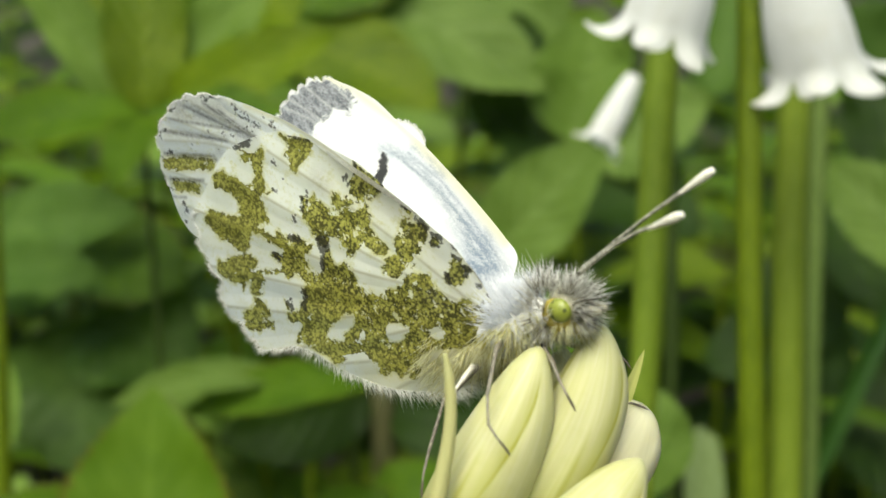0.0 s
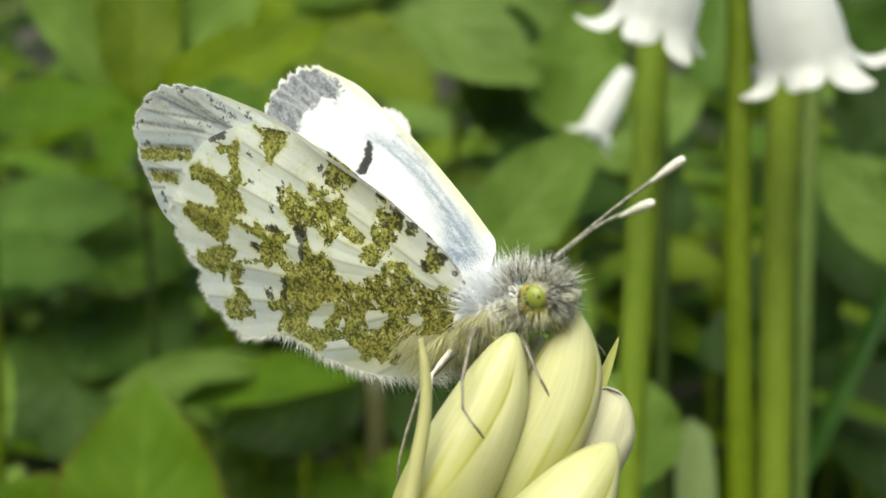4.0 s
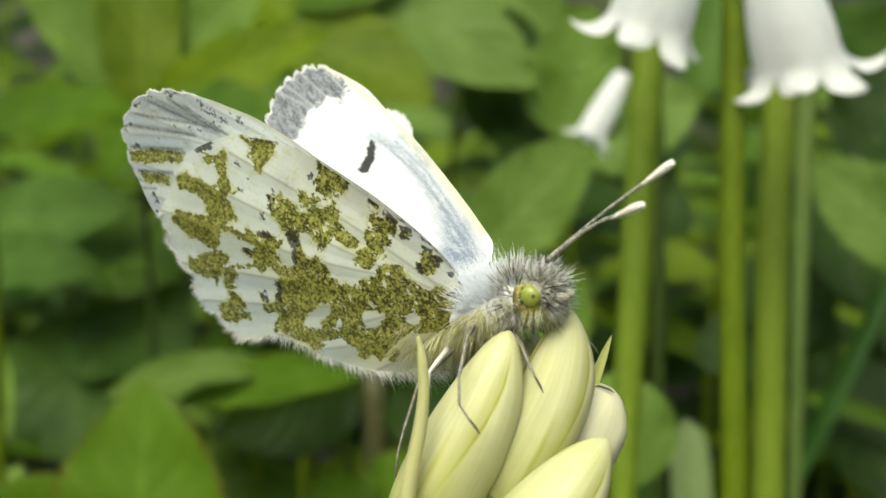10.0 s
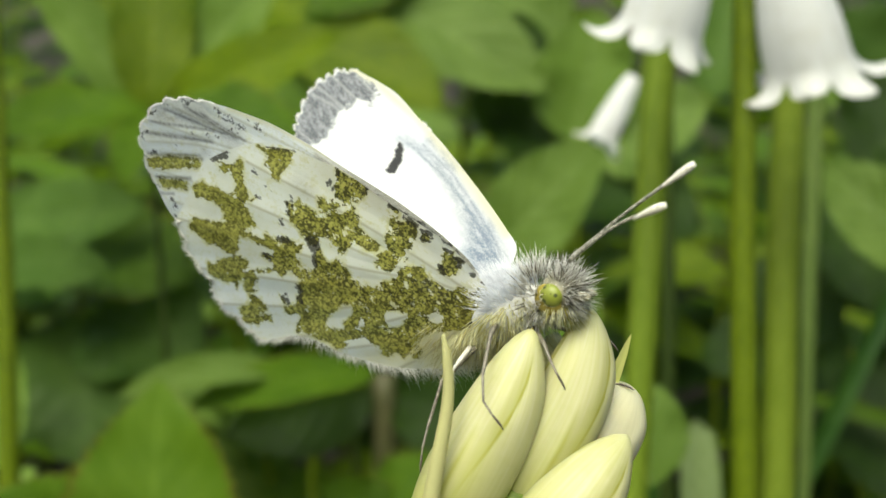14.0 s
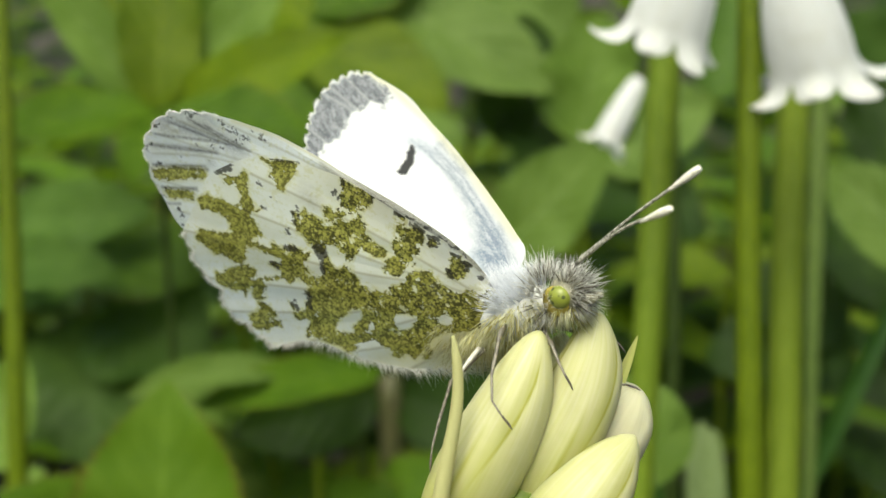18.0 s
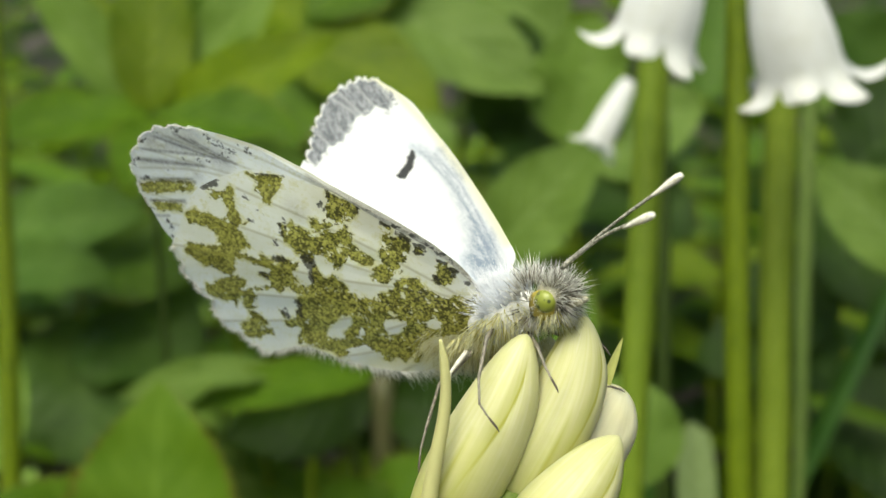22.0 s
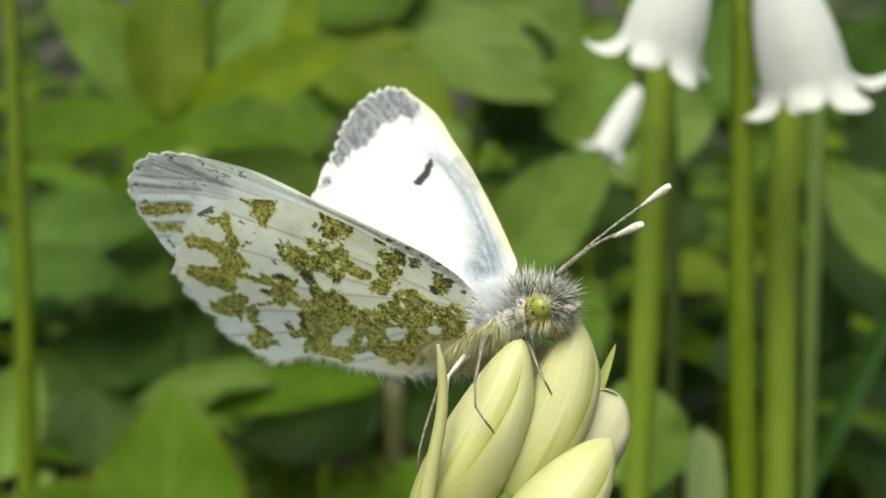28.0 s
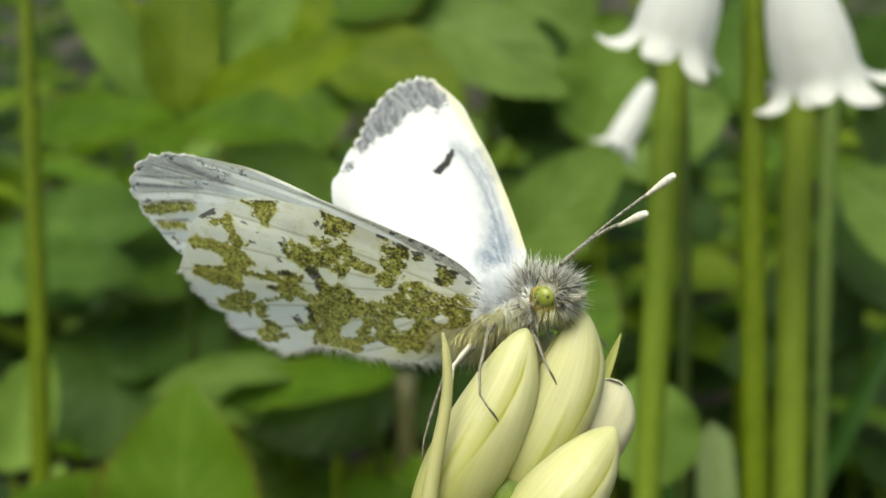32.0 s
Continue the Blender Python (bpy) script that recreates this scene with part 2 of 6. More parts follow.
def upperwing_material(name):
    """White upper side with a smoky tip, a black spot and grey dust along the front edge."""
    n = Nodes(name)
    dusk, spot, dust, cream, vein = n.value("dusk"), n.value("spot"), n.value("dust"), n.value("cream"), n.value("vein")
    ragged, fine = n.noise(1500.0, 4, 0.7), n.noise(7000.0, 2, 0.7)
    color = n.mix(n.ramp(fine, 0.4, 0.8, 0.0, 0.2), (0.78, 0.8, 0.83), (0.68, 0.715, 0.77))
    color = n.mix(cream, color, (0.78, 0.74, 0.5))
    along = n.add("Mapping")
    n.put(along, "Scale", (0.35, 1.0, 1.0))
    n.tree.links.new(n.place(), along.inputs["Vector"])
    streak = n.noise(2600.0, 4, 0.7, along.outputs[0])
    tip = n.ramp(n.math("ADD", dusk, n.math("MULTIPLY", n.math("SUBTRACT", ragged, 0.5), 1.5)), 0.35, 0.62)
    grey = n.mix(n.ramp(n.math("ADD", streak, n.math("MULTIPLY", n.math("SUBTRACT", fine, 0.5), 0.7)), 0.36, 0.66), (0.1, 0.11, 0.13), (0.33, 0.35, 0.39))
    grey = n.mix(n.math("MULTIPLY", vein, 0.5), grey, (0.5, 0.52, 0.54))
    color = n.mix(tip, color, grey)
    color = n.mix(n.math("MULTIPLY", dust, n.ramp(n.math("ADD", streak, n.math("MULTIPLY", n.math("SUBTRACT", fine, 0.5), 0.5)), 0.34, 0.62, 0.45, 1.0)), color, (0.17, 0.23, 0.33))
    color = n.mix(n.math("MULTIPLY", n.value("line"), n.ramp(fine, 0.3, 0.65, 0.3, 0.8)), color, (0.2, 0.25, 0.34))
    color = n.mix(n.ramp(n.math("ADD", spot, n.math("MULTIPLY", n.math("SUBTRACT", ragged, 0.5), 1.1)), 0.38, 0.6), color, (0.012, 0.013, 0.016))
    bump = n.bump(n.math("ADD", fine, n.math("MULTIPLY", vein, 1.2)), 0.3, 0.00008)
    return n.finish(color, 0.55, bump, 0.5, color)


def plain_material(name, a, b, scale, rough=0.5, coat=0.0, thin=0.0, spec=0.5):
    n = Nodes(name)
    grain = n.noise(scale, 3)
    color = n.mix(n.ramp(grain, 0.35, 0.65), a, b)
    return n.finish(color, rough, n.bump(grain, 0.25, 0.0001), thin, None, coat, 0.0, spec)


def eye_material(name):
    """A green compound eye with dark spots and fine facets."""
    n = Nodes(name)
    cells = n.add("TexVoronoi", Scale=26000.0)
    n.tree.links.new(n.place(), cells.inputs["Vector"])
    spots = n.add("TexVoronoi", Scale=2000.0)
    n.tree.links.new(n.place(), spots.inputs["Vector"])
    color = n.mix(n.noise(1600.0, 2), (0.15, 0.185, 0.02), (0.25, 0.275, 0.045))
    color = n.mix(n.ramp(spots.outputs["Distance"], 0.3, 0.2), color, (0.04, 0.05, 0.01))
    return n.finish(color, 0.4, n.bump(cells.outputs["Distance"], 0.3, 0.00002), 0.0, None, 0.1)


def soil_material():
    n = Nodes("soil")
    a, b, c = n.noise(30.0, 5), n.noise(300.0, 4), n.noise(5.0, 3)
    color = n.mix(n.ramp(a, 0.3, 0.7), (0.016, 0.013, 0.009), (0.05, 0.038, 0.024))
    color = n.mix(n.ramp(b, 0.55, 0.75, 0.0, 0.6), color, (0.045, 0.036, 0.024))
    color = n.mix(n.ramp(c, 0.5, 0.7, 0.0, 0.5), color, (0.03, 0.045, 0.012))
    return n.finish(color, 0.95, n.bump(n.math("ADD", a, b), 0.8, 0.006))


LEAF = leaf_material("leaf_green", (0.038, 0.085, 0.003), (0.08, 0.15, 0.007), (0.12, 0.2, 0.025), rim=0.5)
LEAF_PALE = leaf_material("leaf_pale", (0.105, 0.18, 0.026), (0.17, 0.265, 0.058), (0.24, 0.33, 0.11))
LEAF_OLIVE = leaf_material("leaf_olive", (0.075, 0.13, 0.003), (0.14, 0.2, 0.006), (0.17, 0.22, 0.02))
LEAF_FRESH = leaf_material("leaf_fresh", (0.055, 0.11, 0.005), (0.085, 0.15, 0.01), (0.15, 0.25, 0.03), rim=0.7, quilt=0.2)
LEAF_SOFT = leaf_material("leaf_soft", (0.052, 0.11, 0.014), (0.09, 0.165, 0.028), (0.13, 0.21, 0.05))
# darker copies of the leaf green, with the shade among the plants in their colour
LEAF_HALF_SHADE_TONE = leaf_material("leaf_half_shade_tone", (0.022, 0.05, 0.006), (0.045, 0.085, 0.014), (0.06, 0.11, 0.02))
LEAF_SHADE_TONE = leaf_material("leaf_shade_tone", (0.009, 0.024, 0.002), (0.02, 0.045, 0.004), (0.03, 0.06, 0.008))
BLADE = leaf_material("strap_leaf", (0.014, 0.045, 0.007), (0.03, 0.075, 0.012), (0.04, 0.085, 0.015), 0.35, 0.25, 1.0, 0.0)
STEM = stem_material("stem_green", (0.085, 0.135, 0.009), (0.13, 0.185, 0.018))
STEM_DARK = stem_material("stem_olive", (0.06, 0.092, 0.003), (0.1, 0.14, 0.006))
STEM_PALE = stem_material("stem_pale", (0.14, 0.195, 0.065), (0.2, 0.265, 0.11))
STEM_SOFT = stem_material("stem_soft_green", (0.07, 0.11, 0.022), (0.1, 0.145, 0.035))
STEM_RED = stem_material("stem_reddish", (0.05, 0.065, 0.022), (0.07, 0.062, 0.028))
# stem green darkened so that the shade around these stems is in the colour
STEM_SHADE_TONE = stem_material("stem_shade_tone", (0.018, 0.032, 0.004), (0.03, 0.05, 0.008))
STEM_BRIGHT = stem_material("stem_yellow_green", (0.11, 0.16, 0.011), (0.155, 0.21, 0.022))
BUD = petal_material("bud_cream", (0.55, 0.545, 0.325), (0.47, 0.47, 0.2), (0.325, 0.335, 0.065), 0.22, sub=0.3, seam=(0.3, 0.3, 0.035))
BUD_WHITE = petal_material("bud_white", (0.64, 0.62, 0.42), (0.58, 0.56, 0.36), (0.48, 0.46, 0.25), 0.22, sub=0.35)
BRACT_PALE = petal_material("bract_cream", (0.54, 0.53, 0.28), (0.5, 0.49, 0.24), (0.5, 0.49, 0.23), 0.4)
BELL = petal_material("bell_white", (0.8, 0.81, 0.82), (0.74, 0.75, 0.72), (0.56, 0.56, 0.46), 0.5)
BRACT = petal_material("bract_green", (0.52, 0.52, 0.2), (0.46, 0.48, 0.14), (0.36, 0.42, 0.07), 0.3)
UNDER = underwing_material("underwing")
UPPER = upperwing_material("upperwing")
SKIN = plain_material("cuticle", (0.2, 0.19, 0.13), (0.34, 0.32, 0.24), 4000.0, 0.5)
SKIN_GREY = plain_material("cuticle_grey", (0.5, 0.5, 0.48), (0.68, 0.68, 0.66), 4000.0, 0.6)
SKIN_PALE = plain_material("cuticle_cream", (0.7, 0.67, 0.45), (0.85, 0.82, 0.62), 4000.0, 0.5)
LEG = plain_material("leg_scales", (0.07, 0.06, 0.045), (0.2, 0.18, 0.14), 3000.0, 0.5)
LEG_PALE = plain_material("leg_pale_scales", (0.4, 0.38, 0.33), (0.6, 0.58, 0.52), 3000.0, 0.5)
CLAW = plain_material("claw_dark", (0.03, 0.022, 0.016), (0.08, 0.06, 0.04), 6000.0, 0.4)
ANTENNA = plain_material("antenna_scales", (0.07, 0.065, 0.045), (0.46, 0.45, 0.37), 4600.0, 0.45)
CLUB = plain_material("club_white", (0.55, 0.53, 0.42), (0.8, 0.78, 0.7), 4200.0, 0.4)
EYE = eye_material("compound_eye")
EYE_RIM = plain_material("eye_rim_amber", (0.3, 0.24, 0.04), (0.42, 0.35, 0.08), 4000.0, 0.5)
FUR_WHITE = hair_material("fur_blue_white", (0.78, 0.81, 0.86), (0.92, 0.93, 0.95), odd=0.1)
FUR_GREY = hair_material("fur_grey", (0.5, 0.48, 0.4), (0.95, 0.95, 0.93), odd=0.2, other=(0.13, 0.115, 0.085))
FUR_CREAM = hair_material("fur_cream", (0.74, 0.72, 0.42), (0.95, 0.95, 0.76), odd=0.2, other=(0.5, 0.45, 0.1))
FRINGE = hair_material("fringe_white", (0.88, 0.88, 0.84), (0.96, 0.96, 0.94), odd=0.1, other=(0.6, 0.58, 0.5))
SOIL = soil_material()


# ---- building helpers ----
def thing(name, place, label, category, group=""):
    ob = new(name)
    ob.empty_display_size = 0.005
    ob.location = place
    return tagged(ob, label, category, group)


def link_mesh(name, verts, faces, material, parent, label="", origin=(0, 0, 0), uv=None, values=None, smooth=True):
    """One mesh object; verts are in the world unless the parent is turned, less origin."""
    me = bpy.data.meshes.new(name)
    v = np.asarray(verts, float).reshape(-1, 3) - np.asarray(origin, float)
    me.from_pydata(v.tolist(), [], faces)
    if uv is not None:
        layer = me.uv_layers.new(name="leaf")
        loops = np.empty(len(me.loops), int)
        me.loops.foreach_get("vertex_index", loops)
        layer.data.foreach_set("uv", np.asarray(uv, float)[loops].ravel())
    for key, some in (values or {}).items():
        me.attributes.new(key, "FLOAT", "POINT").data.foreach_set("value", np.asarray(some, float))
    if smooth:
        me.polygons.foreach_set("use_smooth", np.ones(len(me.polygons), bool))
    me.materials.append(material)
    ob = new(name, me)
    if parent is not None:
        ob.parent = parent
    if label:
        tagged(ob, label)
    return ob


def grid_faces(rows, cols, closed=False, start=0):
    out = []
    for i in range(rows - 1):
        for j in range(cols if closed else cols - 1):
            k = (j + 1) % cols
            out.append((start + i * cols + j, start + i * cols + k, start + (i + 1) * cols + k, start + (i + 1) * cols + j))
    return out


def smooth_line(points, count):
    """Points on a smooth curve through the given ones."""
    p = np.asarray(points, float)
    if len(p) == 2:
        return p[0] + (p[1] - p[0]) * np.linspace(0, 1, count)[:, None]
    q = np.vstack([2 * p[0] - p[1], p, 2 * p[-1] - p[-2]])
    out = []
    for s in np.linspace(0, len(p) - 1 - 1e-9, count):
        i, t = int(s), s - int(s)
        a, b, c, d = q[i : i + 4]
        out.append(0.5 * (2 * b + (c - a) * t + (2 * a - 5 * b + 4 * c - d) * t * t + (3 * b - a - 3 * c + d) * t**3))
    return np.array(out)


def tube(points, radii, sides=10, count=24, start=0):
    """Verts and faces of a round rod with rounded ends along a smooth curve."""
    line = smooth_line(points, count)
    r = np.interp(np.linspace(0, 1, count), np.linspace(0, 1, len(radii)), radii)
    line = np.vstack([line[0] - (line[1] - line[0]) * 0.001, line, line[-1] + (line[-1] - line[-2]) * 0.001])
    r = np.r_[r[0] * 0.3, r, r[-1] * 0.3]
    along = np.gradient(line, axis=0)
    along /= np.linalg.norm(along, axis=1)[:, None] + 1e-12
    side = np.cross(along[0], (0.3, 0.5, 0.81))
    verts = []
    for k in range(len(line)):
        side = side - along[k] * (side @ along[k])
        side /= np.linalg.norm(side)
        other = np.cross(along[k], side)
        ang = np.arange(sides) * 2 * np.pi / sides
        verts.append(line[k] + r[k] * (np.cos(ang)[:, None] * side + np.sin(ang)[:, None] * other))
    faces = grid_faces(len(line), sides, True, start)
    faces.append(tuple(start + j for j in reversed(range(sides))))
    faces.append(tuple(start + (len(line) - 1) * sides + j for j in range(sides)))
    return np.vstack(verts), faces


def rod(name, points, radii, material, parent, label="", origin=(0, 0, 0), sides=10, count=24):
    v, f = tube(points, radii, sides, count)
    return link_mesh(name, v, f, material, parent, label, origin)


def ball(name, centre, axes, material, parent, label="", wobble=0.0, rows=20, cols=28):
    """A rounded body: axes are three half-axis vectors."""
    a = np.asarray(axes, float)
    v = []
    for i in range(rows):
        t = np.pi * (i + 0.02) / (rows - 1 + 0.04)
        for j in range(cols):
            s = 2 * np.pi * j / cols
            d = np.array([np.cos(t), np.sin(t) * np.cos(s), np.sin(t) * np.sin(s)])
            v.append(np.asarray(centre) + (d @ a) * (1 + wobble * noise.noise(Vector(d * 2.5))))
    f = grid_faces(rows, cols, True)
    f.append(tuple(reversed(range(cols))))
    f.append(tuple((rows - 1) * cols + j for j in range(cols)))
    return link_mesh(name, v, f, material, parent, label)


def strands(name, roots, ways, lengths, width, material, parent, label="", curl=0.25, seed=1, kind="stuff"):
    """Many fine tapered hairs in one mesh."""
    rng = np.random.default_rng(seed)
    n = len(roots)
    bend = rng.normal(0, curl, (n, 3))
    verts, faces, along = [], [], []
    for k in range(n):
        w = ways[k] / (np.linalg.norm(ways[k]) + 1e-12)
        s = np.cross(w, rng.normal(0, 1, 3))
        s /= np.linalg.norm(s) + 1e-12
        o = np.cross(w, s)
        base = len(verts)
        for t, r in ((0.0, 1.0), (0.5, 0.75)):
            c = roots[k] + lengths[k] * (w * t + bend[k] * t * t * 0.5)
            for ang in (0.0, 2.0944, 4.1888):
                verts.append(c + width * r * (math.cos(ang) * s + math.sin(ang) * o))
                along.append(t)
        verts.append(roots[k] + lengths[k] * (w + bend[k] * 0.5))
        along.append(1.0)
        for j in range(3):
            i = (j + 1) % 3
            faces.append((base + j, base + i, base + 3 + i, base + 3 + j))
            faces.append((base + 3 + j, base + 3 + i, base + 6))
    return tagged(link_mesh(name, verts, faces, material, parent, label, values={"along": along}), kind=kind)


def blade(base, tip, width, face, droop=0.0, fold=0.15, tooth=0.0, belly=0.42, twist=0.0, rows=26, cols=11, wave=0.0, seed=0, taper=0.8):
    """Verts, faces and uv of a leaf or petal blade from base to tip, its upper side towards face."""
    rng = np.random.default_rng(seed)
    base, tip, face = (np.asarray(p, float) for p in (base, tip, face))
    length = np.linalg.norm(tip - base)
    ahead = (tip - base) / length
    up = face - ahead * (face @ ahead)
    up /= np.linalg.norm(up)
    phase = rng.uniform(0, 6.28, 3)
    verts, uv = [], []
    for i in range(rows):
        v = i / (rows - 1)
        shape = (v ** (belly / (1 - belly)) * (1 - v)) if 0 < v < 1 else 0.0
        peak = belly ** (belly / (1 - belly)) * (1 - belly)
        half = width / 2 * (shape / peak) ** taper + width * 0.008
        half *= 1 + tooth * ((i % 2) - 0.5)
        turn = twist * (v - 0.5)
        u2 = up * math.cos(turn) + np.cross(ahead, up) * math.sin(turn)
        s2 = np.cross(ahead, u2)
        mid = base + ahead * length * v + up * (droop * length * 4 * v * (1 - v))
        for j in range(cols):
            u = 2 * j / (cols - 1) - 1
            lift = fold * abs(u) ** 1.3 * half - 0.25 * fold * half
            lift += wave * half * math.sin(9 * v + phase[0] + 2.2 * u) * abs(u) + 0.4 * wave * half * math.sin(21 * v + phase[1]) * u * u
            verts.append(mid + s2 * (u * half) + u2 * lift)
            uv.append((u, v))
    return np.array(verts), grid_faces(rows, cols), np.array(uv)


def leaf(name, parent, base, tip, width, face, material, label="", seed=0, **shape):
    v, f, uv = blade(base, tip, width, face, seed=seed, **shape)
    return link_mesh(name, v, f, material, parent, label, parent.location, uv)


# ---- ground ----
def build_ground():
    n = 90
    s = np.linspace(-1, 1, n)
    axis = np.sign(s) * (0.4 * np.abs(s) + 60 * np.abs(s) ** 7)
    v = []
    for y in axis:
        for x in axis:
            v.append((x, y, 0.012 * noise.noise(Vector((x * 9, y * 9, 0))) + 0.02 * noise.noise(Vector((x * 2, y * 2, 3))) - 0.01))
    ob = link_mesh("ground", v, grid_faces(n, n), SOIL, None)
    return tagged(ob, "dark damp woodland soil under the plants", "ground", kind="structure")


# ---- the bluebells ----
def flower_bud(parent, foot, tip, width, material, face, label="", seed=0, blunt=0.5, lobes=3, edge=0.2, bow=0.0, name="bud", fold=1.0):
    """A closed bud: three outer tepals that wrap a pointed body, each a part of its own."""
    foot, tip, face = (np.asarray(p, float) for p in (foot, tip, face))
    length = np.linalg.norm(tip - foot)
    ahead = (tip - foot) / length
    up = face - ahead * (face @ ahead)
    up /= np.linalg.norm(up)
    side = np.cross(ahead, up)
    across = np.array((1.0, 0.0, 0.0))
    rng = np.random.default_rng(seed)

    def radius(v):
        swell = math.sin(math.pi * min(1.0, v / 0.42) * 0.5) ** 0.8
        close = 1.0 if v < 0.36 else max(0.0, 1 - ((v - 0.36) / 0.64) ** (1.7 + 1.3 * blunt)) ** (0.68 - 0.16 * min(1.0, blunt))
        return width / 2 * (0.4 + 0.6 * swell) * close

    def overlap(u, v):
        """The lip where one fold of the tepal lies over the next, slanting up to the tip, and a low rib beside it."""
        line = -0.35 + 0.75 * v
        fade = min(1.0, max(0.0, (v - 0.45) / 0.3)) * min(1.0, max(0.0, (0.92 - v) / 0.12))
        step = 1 / (1 + math.exp(-(u - line) / 0.07))
        rib = math.exp(-(((u + 0.32) / 0.15) ** 2)) * min(1.0, max(0.0, (0.75 - v) / 0.3))
        return fold * (0.15 * fade * (step - 0.6 * math.exp(-max(0.0, line - u) / 0.25)) + 0.04 * rib)

    rows, cols = 60, 49
    core = None
    for k in range(lobes):
        turn = 2 * np.pi * k / lobes + edge + (rng.uniform(-0.15, 0.15) if k else 0.0)
        wide = 2 * np.pi / lobes * 0.66
        verts, uv = [], []
        for i in range(rows):
            v = 1 - (1 - i / (rows - 1)) ** 1.5
            r = radius(v)
            lap = wide * (1.0 if v < 0.8 else 1.0 - 0.25 * (v - 0.8) / 0.2)
            for j in range(cols):
                u = 2 * j / (cols - 1) - 1
                ang = turn + u * lap
                crease = 1 + 0.06 * (1 - abs(u)) ** 2 * math.sin(math.pi * v) + (overlap(u, v) if k == 0 else 0.0)
                lapped = r * crease * (1.0 + 0.028 * (0.5 + 0.5 * u) ** 2) + 0.00004
                d = up * math.cos(ang) + side * math.sin(ang)
                p = foot + ahead * (length * v) + across * (bow * math.sin(math.pi * v**1.6)) + d * lapped
                if i == rows - 1:
                    p = p + ahead * 0.00001 * (k + 1)
                verts.append(p)
                uv.append((u, v))
        if core is None:
            core = link_mesh(name, verts, grid_faces(rows, cols), material, parent, label, parent.location, uv)
        else:
            link_mesh("tepal", verts, grid_faces(rows, cols), material, core, "", parent.location, uv)
    return core


def bell(parent, top, mouth, width, material, face, tips, seed=0, label="", flare=1.0, roll=0.05, name="bell", reach=(1, 1, 1, 1, 1, 1), curl=(1, 1, 1, 1, 1, 1)):
    """An open bell flower: six tepals fused into a tube whose tips curl outwards."""
    top, mouth, face = (np.asarray(p, float) for p in (top, mouth, face))
    length = np.linalg.norm(mouth - top)
    ahead = (mouth - top) / length
    up = face - ahead * (face @ ahead)
    up /= np.linalg.norm(up)
    side = np.cross(ahead, up)
    rng = np.random.default_rng(seed)
    core = None
    rows, cols = 30, 9
    for k in range(6):
        turn = np.pi / 3 * k + rng.uniform(-0.1, 0.1) + roll
        out = tips * flare * rng.uniform(0.9, 1.15) * reach[k]
        bow = min(3.0, rng.uniform(1.25, 1.9) * curl[k])
        verts, uv = [], []
        for i in range(rows):
            v = i / (rows - 1)
            if v < 0.5:
                t = v / 0.5
                r = width / 2 * (0.45 + 0.55 * math.sin(t * 1.5) ** 0.7)
                along, lap, cup = length * t, 0.6, 0.0
            else:
                t = (v - 0.5) / 0.5
                r = width / 2 + out * (1 - math.cos(bow * t)) / bow
                along = length + out * math.sin(bow * t) / bow
                lap = (0.6 - 0.1 * min(1.0, 4 * t)) * (1 - t**3) ** 0.7 * (width / 2) / r + 0.015
                cup = 0.25 * width / 2 * min(1.0, 2 * t)
            for j in range(cols):
                u = 2 * j / (cols - 1) - 1
                ang = turn + u * lap
                d = up * math.cos(ang) + side * math.sin(ang)
                verts.append(top + ahead * (along + cup * u * u * (1 - 0.5 * t)) + d * (r * (1 + 0.05 * (1 - u * u)) + 0.0001 * (k % 2)))
                uv.append((u, 1 - v * 0.5))
        f = grid_faces(rows, cols)
        if core is None:
            core = link_mesh(name, verts, f, material, parent, label, parent.location, uv)
        else:
            link_mesh("tepal", verts, f, material, core, "", parent.location, uv)
    return core


CAMERA_SIDE = (0.0, -1.0, 0.25)


